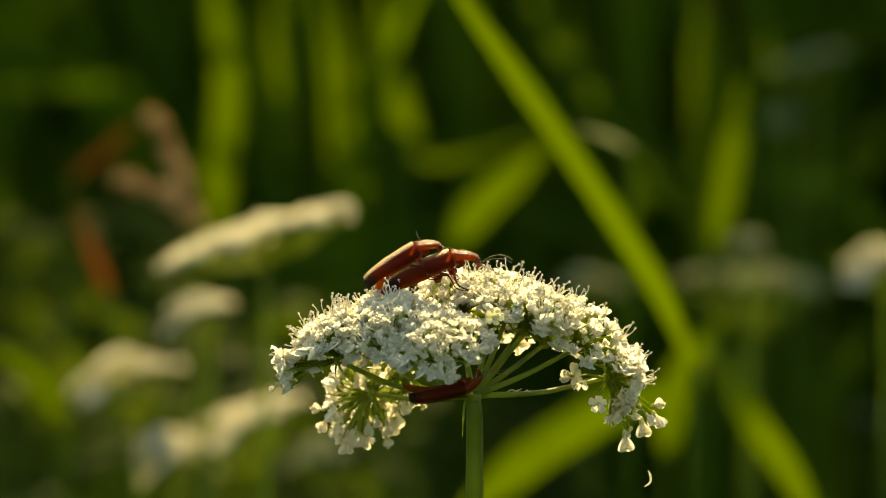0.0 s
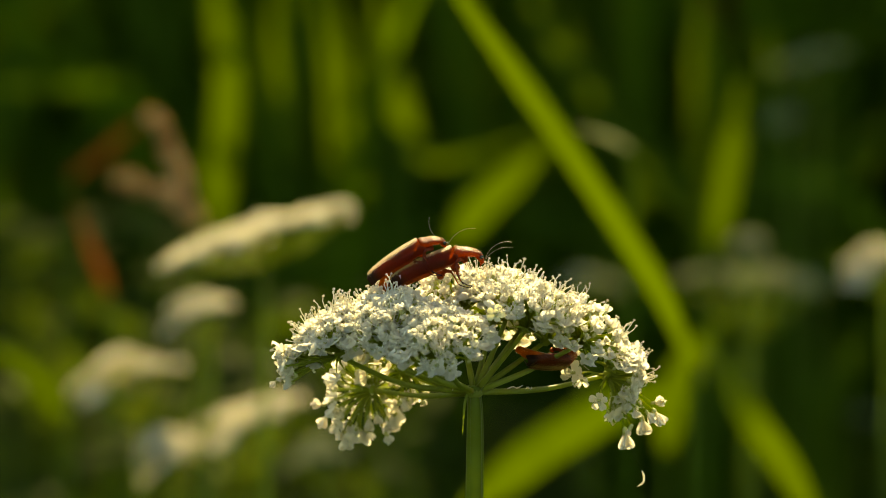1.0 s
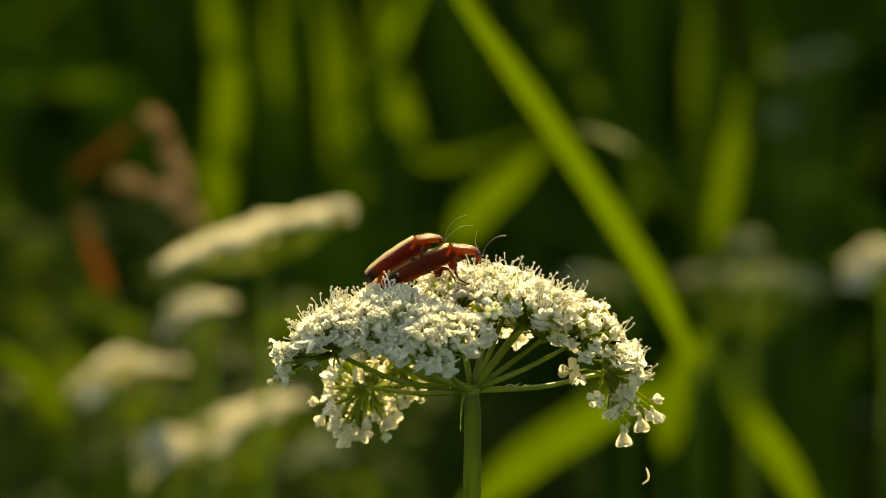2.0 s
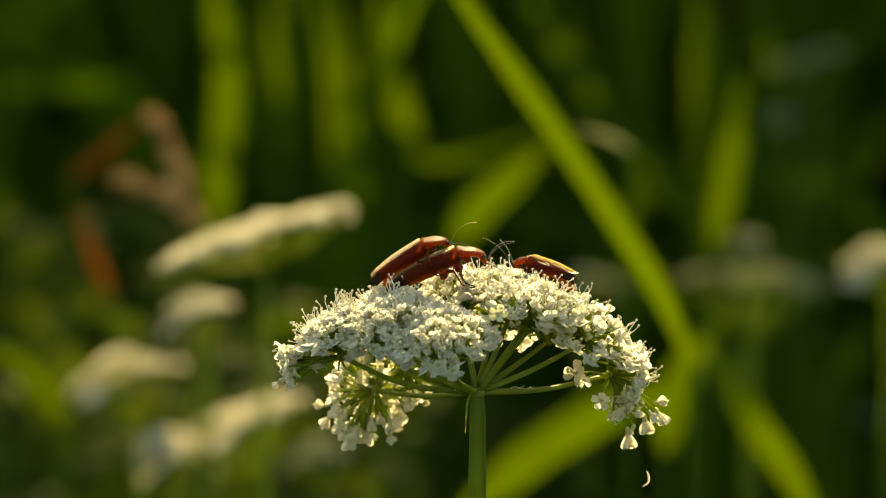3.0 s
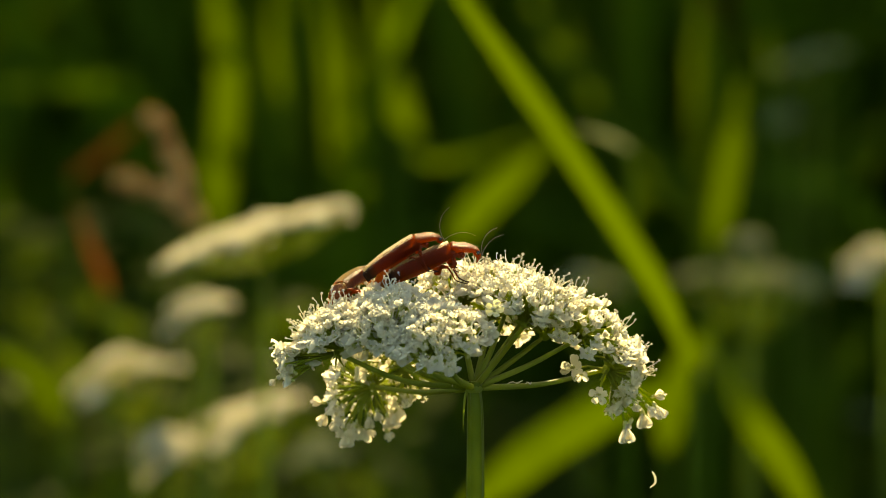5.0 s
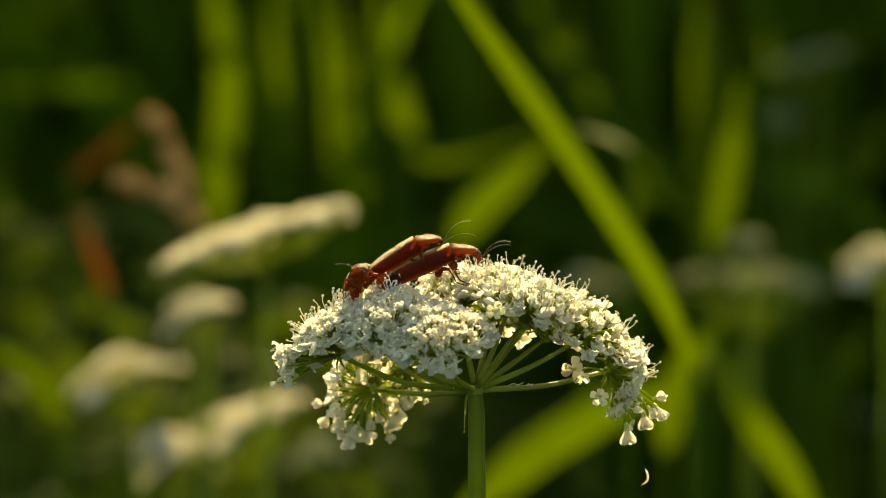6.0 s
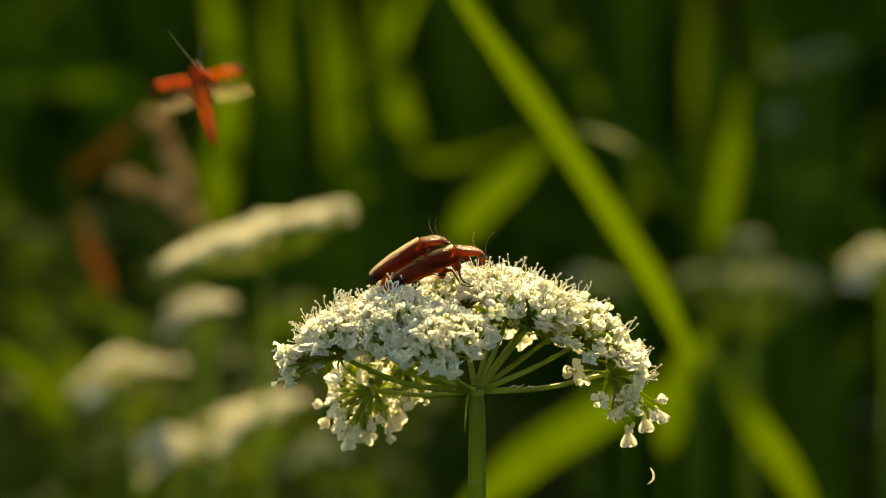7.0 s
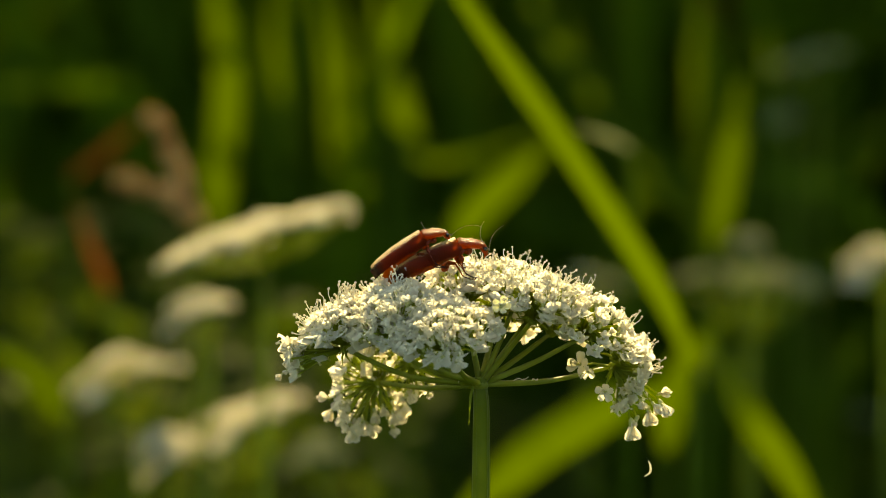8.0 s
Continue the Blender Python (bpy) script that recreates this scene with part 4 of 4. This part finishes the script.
def motions():
    steps = sorted({r[0] for r in SWAY})
    walk(flower, [(t, swayed(t)) for t in steps])
    # the pair shifts a little on the florets
    low_seat, up_seat = (-1.95, -1.6, 12.05), (-5.05, -1.1, 12.75)
    shift = [(0, 0, 0), (0.5, 0.3, 0), (1.5, 0.1, 1), (3, 0.3, 1), (3.5, 0.6, -1), (4.5, 0, 0), (6, 0, 0), (7, 0.3, 0), (8, 0, 1)]
    walk(lower, [(t, swayed(t) @ Matrix.Translation(vec((dx * 0.6, 0, 0))) @ resting(low_seat, 25 + a, 8)) for t, dx, a in shift_rows(shift, steps)])
    walk(upper, [(t, swayed(t) @ Matrix.Translation(vec((dx, 0, 0))) @ resting(up_seat, 34 + a, 14)) for t, dx, a in shift_rows(shift, steps)])
    # antennae: degrees above straight ahead, in turn for both
    feel(upper_feelers, 34, [(0, 165, -25), (0.5, 140, 20), (1, 140, 40), (1.5, 92, 55), (3, 50, -15), (3.5, 60, -20), (4, 40, -10), (4.5, 110, 10), (6, 50, 20), (6.5, 110, 10), (7, 145, 130), (7.5, 60, 20), (8, 170, 25)])
    feel(lower_feelers, 25, [(0, 15, 5), (0.5, 30, 20), (1, 45, 30), (1.5, 55, 120), (3, 45, 40), (3.5, 15, 5), (4, 80, 20), (4.5, 88, 60), (6, 40, 30), (6.5, 150, 60), (7, 130, 85), (7.5, 60, 40), (8, 115, 70)])
    rove()
    walk(loose_petal, [(t, Matrix.Translation(at(p)) @ pose(0, 0, 0, 0, a, 0)) for t, p, a in (
        (0, (18.15, 1, -20.58), 0), (1, (17.54, 1, -20.58), 4), (1.5, (17.94, 1, -20.33), 0), (3, (17.99, 1, -20.58), 0), (3.5, (18.15, 1, -20.83), 0), (4.5, (18.65, 1, -20.78), -6),
        (6, (17.89, 1, -20.43), 0), (6.5, (17.49, 1, -20.53), 6), (7, (18.4, 1, -20.33), -4), (7.5, (17.89, 1, -18.05), 0), (8, (18.14, 1, -19.67), 0))])


def shift_rows(shift, steps):
    times = [r[0] for r in shift]
    return [(t, float(np.interp(t, times, [r[1] for r in shift])), float(np.interp(t, times, [r[2] for r in shift]))) for t in steps]


def feel(feelers, tilt, rows):
    for k, (ob, root) in enumerate(feelers):
        turn = [(t, (a, b)[k] - tilt + 22) for t, a, b in rows]
        walk(ob, [(t, Matrix.Translation(root) @ pose(0, 0, 0, 0, -a, 0) @ pose(0, 0, 0, 0, 0, 0)) for t, a in turn])


# the rover's way: seconds, place of its shoulders, which way its head points, which way its back faces
WAY = [
    (0, (1.94, -7.00, -11.69), (0.98, 0.00, 0.20), (0.1, -0.4, -0.85)),
    (0.1, (3.03, -7.00, -10.74), (0.94, 0.00, 0.35), (0.2, -0.4, -0.85)),
    (0.2, (4.03, -6.50, -9.54), (0.88, 0.00, 0.48), (0.3, -0.4, -0.85)),
    (0.35, (4.27, -6.00, -9.82), (0.94, 0.00, 0.34), (0.2, -0.45, -0.85)),
    (0.5, (5.37, -5.00, -10.26), (1.00, 0.00, 0.06), (0.05, -0.5, -0.8)),
    (0.65, (7.67, -2.13, -10.04), (0.80, 0.60, 0.03), (0, -0.55, -0.75)),
    (0.8, (9.70, 1.08, -9.96), (0.66, 0.75, -0.05), (0, -0.6, -0.7)),
    (1, (10.84, 1.05, -10.10), (0.69, 0.72, -0.07), (0, -0.75, -0.6)),
    (1.2, (13.74, -2.06, -9.50), (0.67, -0.73, 0.12), (0.2, -0.75, -0.55)),
    (1.35, (14.73, -8.13, -7.95), (0.47, -0.78, 0.41), (0.45, -0.75, -0.4)),
    (1.5, (15.75, -10.14, -6.74), (0.20, -0.79, 0.58), (0.75, -0.66, 0)),
    (1.6, (15.70, -9.12, -6.36), (0.08, -0.77, 0.63), (0.85, -0.5, 0.1)),
    (1.7, (15.23, -4.90, -6.27), (-0.05, 0.76, 0.65), (0.9, -0.4, 0.2)),
    (2.2, (12.86, 3.99, -4.81), (-0.38, 0.69, 0.62), (0.7, 0, 0.7)),
    (2.8, (8.87, 2.88, -2.50), (-0.67, 0.61, 0.42), (0.45, -0.15, 0.88)),
    (3, (7.86, 2.81, -1.25), (-0.78, 0.56, 0.27), (0.42, -0.35, 0.85)),
    (3.2, (5.55, 2.84, -0.43), (-0.76, 0.58, 0.29), (0.2, -0.1, 0.95)),
    (3.35, (3.34, 3.00, -0.94), (-0.97, 0.00, 0.22), (0.1, -0.1, 0.95)),
    (3.5, (0.07, 3.00, -1.48), (-1.00, 0.00, 0.08), (0, -0.1, 1)),
    (3.8, (-2.86, 4.00, -2.19), (-1.00, 0.00, -0.06), (-0.2, -0.2, 0.9)),
    (4, (-4.31, 3.50, -1.33), (-1.00, 0.00, -0.07), (-0.25, -0.2, 0.9)),
    (4.2, (-4.87, 3.50, -2.27), (-0.96, 0.00, -0.29), (-0.4, -0.25, 0.85)),
    (4.5, (-7.18, 2.09, -3.23), (-0.68, -0.63, -0.37), (-0.45, -0.25, 0.85)),
    (4.7, (-8.26, -0.13, -3.65), (-0.41, -0.78, -0.48), (-0.6, -0.3, 0.7)),
    (5, (-9.08, -1.26, -3.32), (-0.43, -0.87, -0.25), (-0.3, -0.2, 0.9)),
    (5.25, (-9.56, -2.31, -2.96), (-0.43, -0.90, 0.03), (-0.1, 0.1, 0.95)),
    (5.5, (-9.45, -2.37, -2.60), (-0.18, -0.94, 0.28), (-0.2, 0.3, 0.9)),
    (5.8, (-8.90, -3.28, -2.13), (0.01, -0.88, 0.47), (-0.1, 0.75, 0.65)),
    (6, (-7.29, -3.21, -1.60), (0.14, -0.83, 0.54), (-0.3, 0.85, 0.4)),
    (6.1, (-5.54, -1.78, -0.61), (0.52, -0.54, 0.67), (-0.65, 0.2, 0.6)),
    (6.2, (-3.90, -1.50, 0.19), (0.70, 0.00, 0.72), (-0.74, -0.2, 0.62)),
    (6.3, (-4.50, -1.50, -0.01), (0.66, 0.00, 0.75), (-0.75, 0, 0.6)),
    (6.4, (-4.91, -1.50, -0.30), (0.66, 0.00, 0.75), (-0.72, 0.45, 0.5)),
    (6.5, (-7.02, -1.00, -0.79), (0.32, 0.00, 0.95), (-0.5, 0.85, 0.15)),
    (6.6, (-8.99, -2.12, -1.63), (-0.02, -0.77, 0.64), (-0.5, 0.85, 0.05)),
    (6.7, (-9.83, -2.04, -1.76), (-0.13, -0.71, 0.69), (-0.5, 0.85, 0)),
    (6.8, (-9.56, -1.96, -1.28), (-0.24, -0.66, 0.71), (-0.6, 0.75, 0)),
    (6.9, (-10.27, -1.00, -1.27), (-0.29, 0.00, 0.96), (-0.25, 0.95, 0.1)),
    (7, (-21.43, -1.00, 14.63), (-0.20, 0.00, 0.98), (-0.2, 0.95, 0.2)),
    (7.1, (-31.64, 0.00, 30.32), (-0.34, 0.00, 0.94), (-0.3, 0.8, 0.4)),
    (7.4, (-101.96, 100, 74.4), (-0.7, 0.3, 0.6), (-0.2, 0.4, 0.8)),
    (8.0, (-315.33, 400, 172.02), (-0.7, 0.5, 0.4), (-0.2, -0.3, 0.9)),
]


def rove():
    walk(rover, [(t, placed(at(p), ahead, top)) for t, p, ahead, top in WAY])
    for k, side in ((0, 1), (1, -1)):
        # wing cases lift and spread just before the start
        root = Matrix.Translation(vec((0, 0, 0.02)))
        turn = [(0, 0, 0), (6.66, 0, 0), (6.73, 40, 10), (6.8, 74, 20), (6.9, 80, 18), (7.0, 92, 8), (7.1, 84, 14), (8.0, 80, 20)]
        walk(rover_cases[k], [(t, root @ pose(0, 0, 0, 0, 0, -a * side) @ pose(0, 0, 0, 0, b, 0)) for t, a, b in turn])
        root = Matrix.Translation(vec((-0.2, 0.25 * side, 0.42)))
        beat = [(0, 0, 0), (6.66, 0, 0), (6.73, 25, 15), (6.8, 42, 25)] + [(6.8 + 0.0334 * i, 76, (-14, 22)[i % 2]) for i in range(1, 36)] + [(8.0, 76, 0)]
        walk(rover_wings[k], [(t, root @ pose(0, 0, 0, 0, 0, -a * side) @ pose(0, 0, 0, 0, b, 0)) for t, a, b in beat])
    walking = [(0, 1.7), (1.7, 1), (3.4, 1), (4.2, 0.3), (5.0, 0.8), (6.4, 0.4), (6.8, 0.3), (8.0, 0.1)]
    for i, (leg, root, swing, side) in enumerate(rover_legs):
        rows = []
        for step in range(81):
            t = step / 10
            push = 17 * float(np.interp(t, [w[0] for w in walking], [w[1] for w in walking])) * math.sin(t * 2 * math.pi * 2.4 + (i % 2 + i // 2) * math.pi)
            rows.append((t, Matrix.Translation(root) @ pose(0, 0, 0, 0, 0, swing + push)))
        walk(leg, rows)
    for k, (ob, root) in enumerate(rover_feelers):
        walk(ob, [(t, Matrix.Translation(root) @ pose(0, 0, 0, 0, -a - (8, -8)[k], (1, -1)[k] * (22 + 30 * max(0, 1 - abs(t - 6.0) / 0.6)))) for t, a in (
            (0, 20), (1, 40), (1.5, 50), (2.2, 25), (3, 50), (4, 52), (4.5, 5), (5.4, 40), (5.8, 35), (6.0, 30), (6.2, 30), (6.8, 35), (7.0, 40), (8, 30))])


motions()
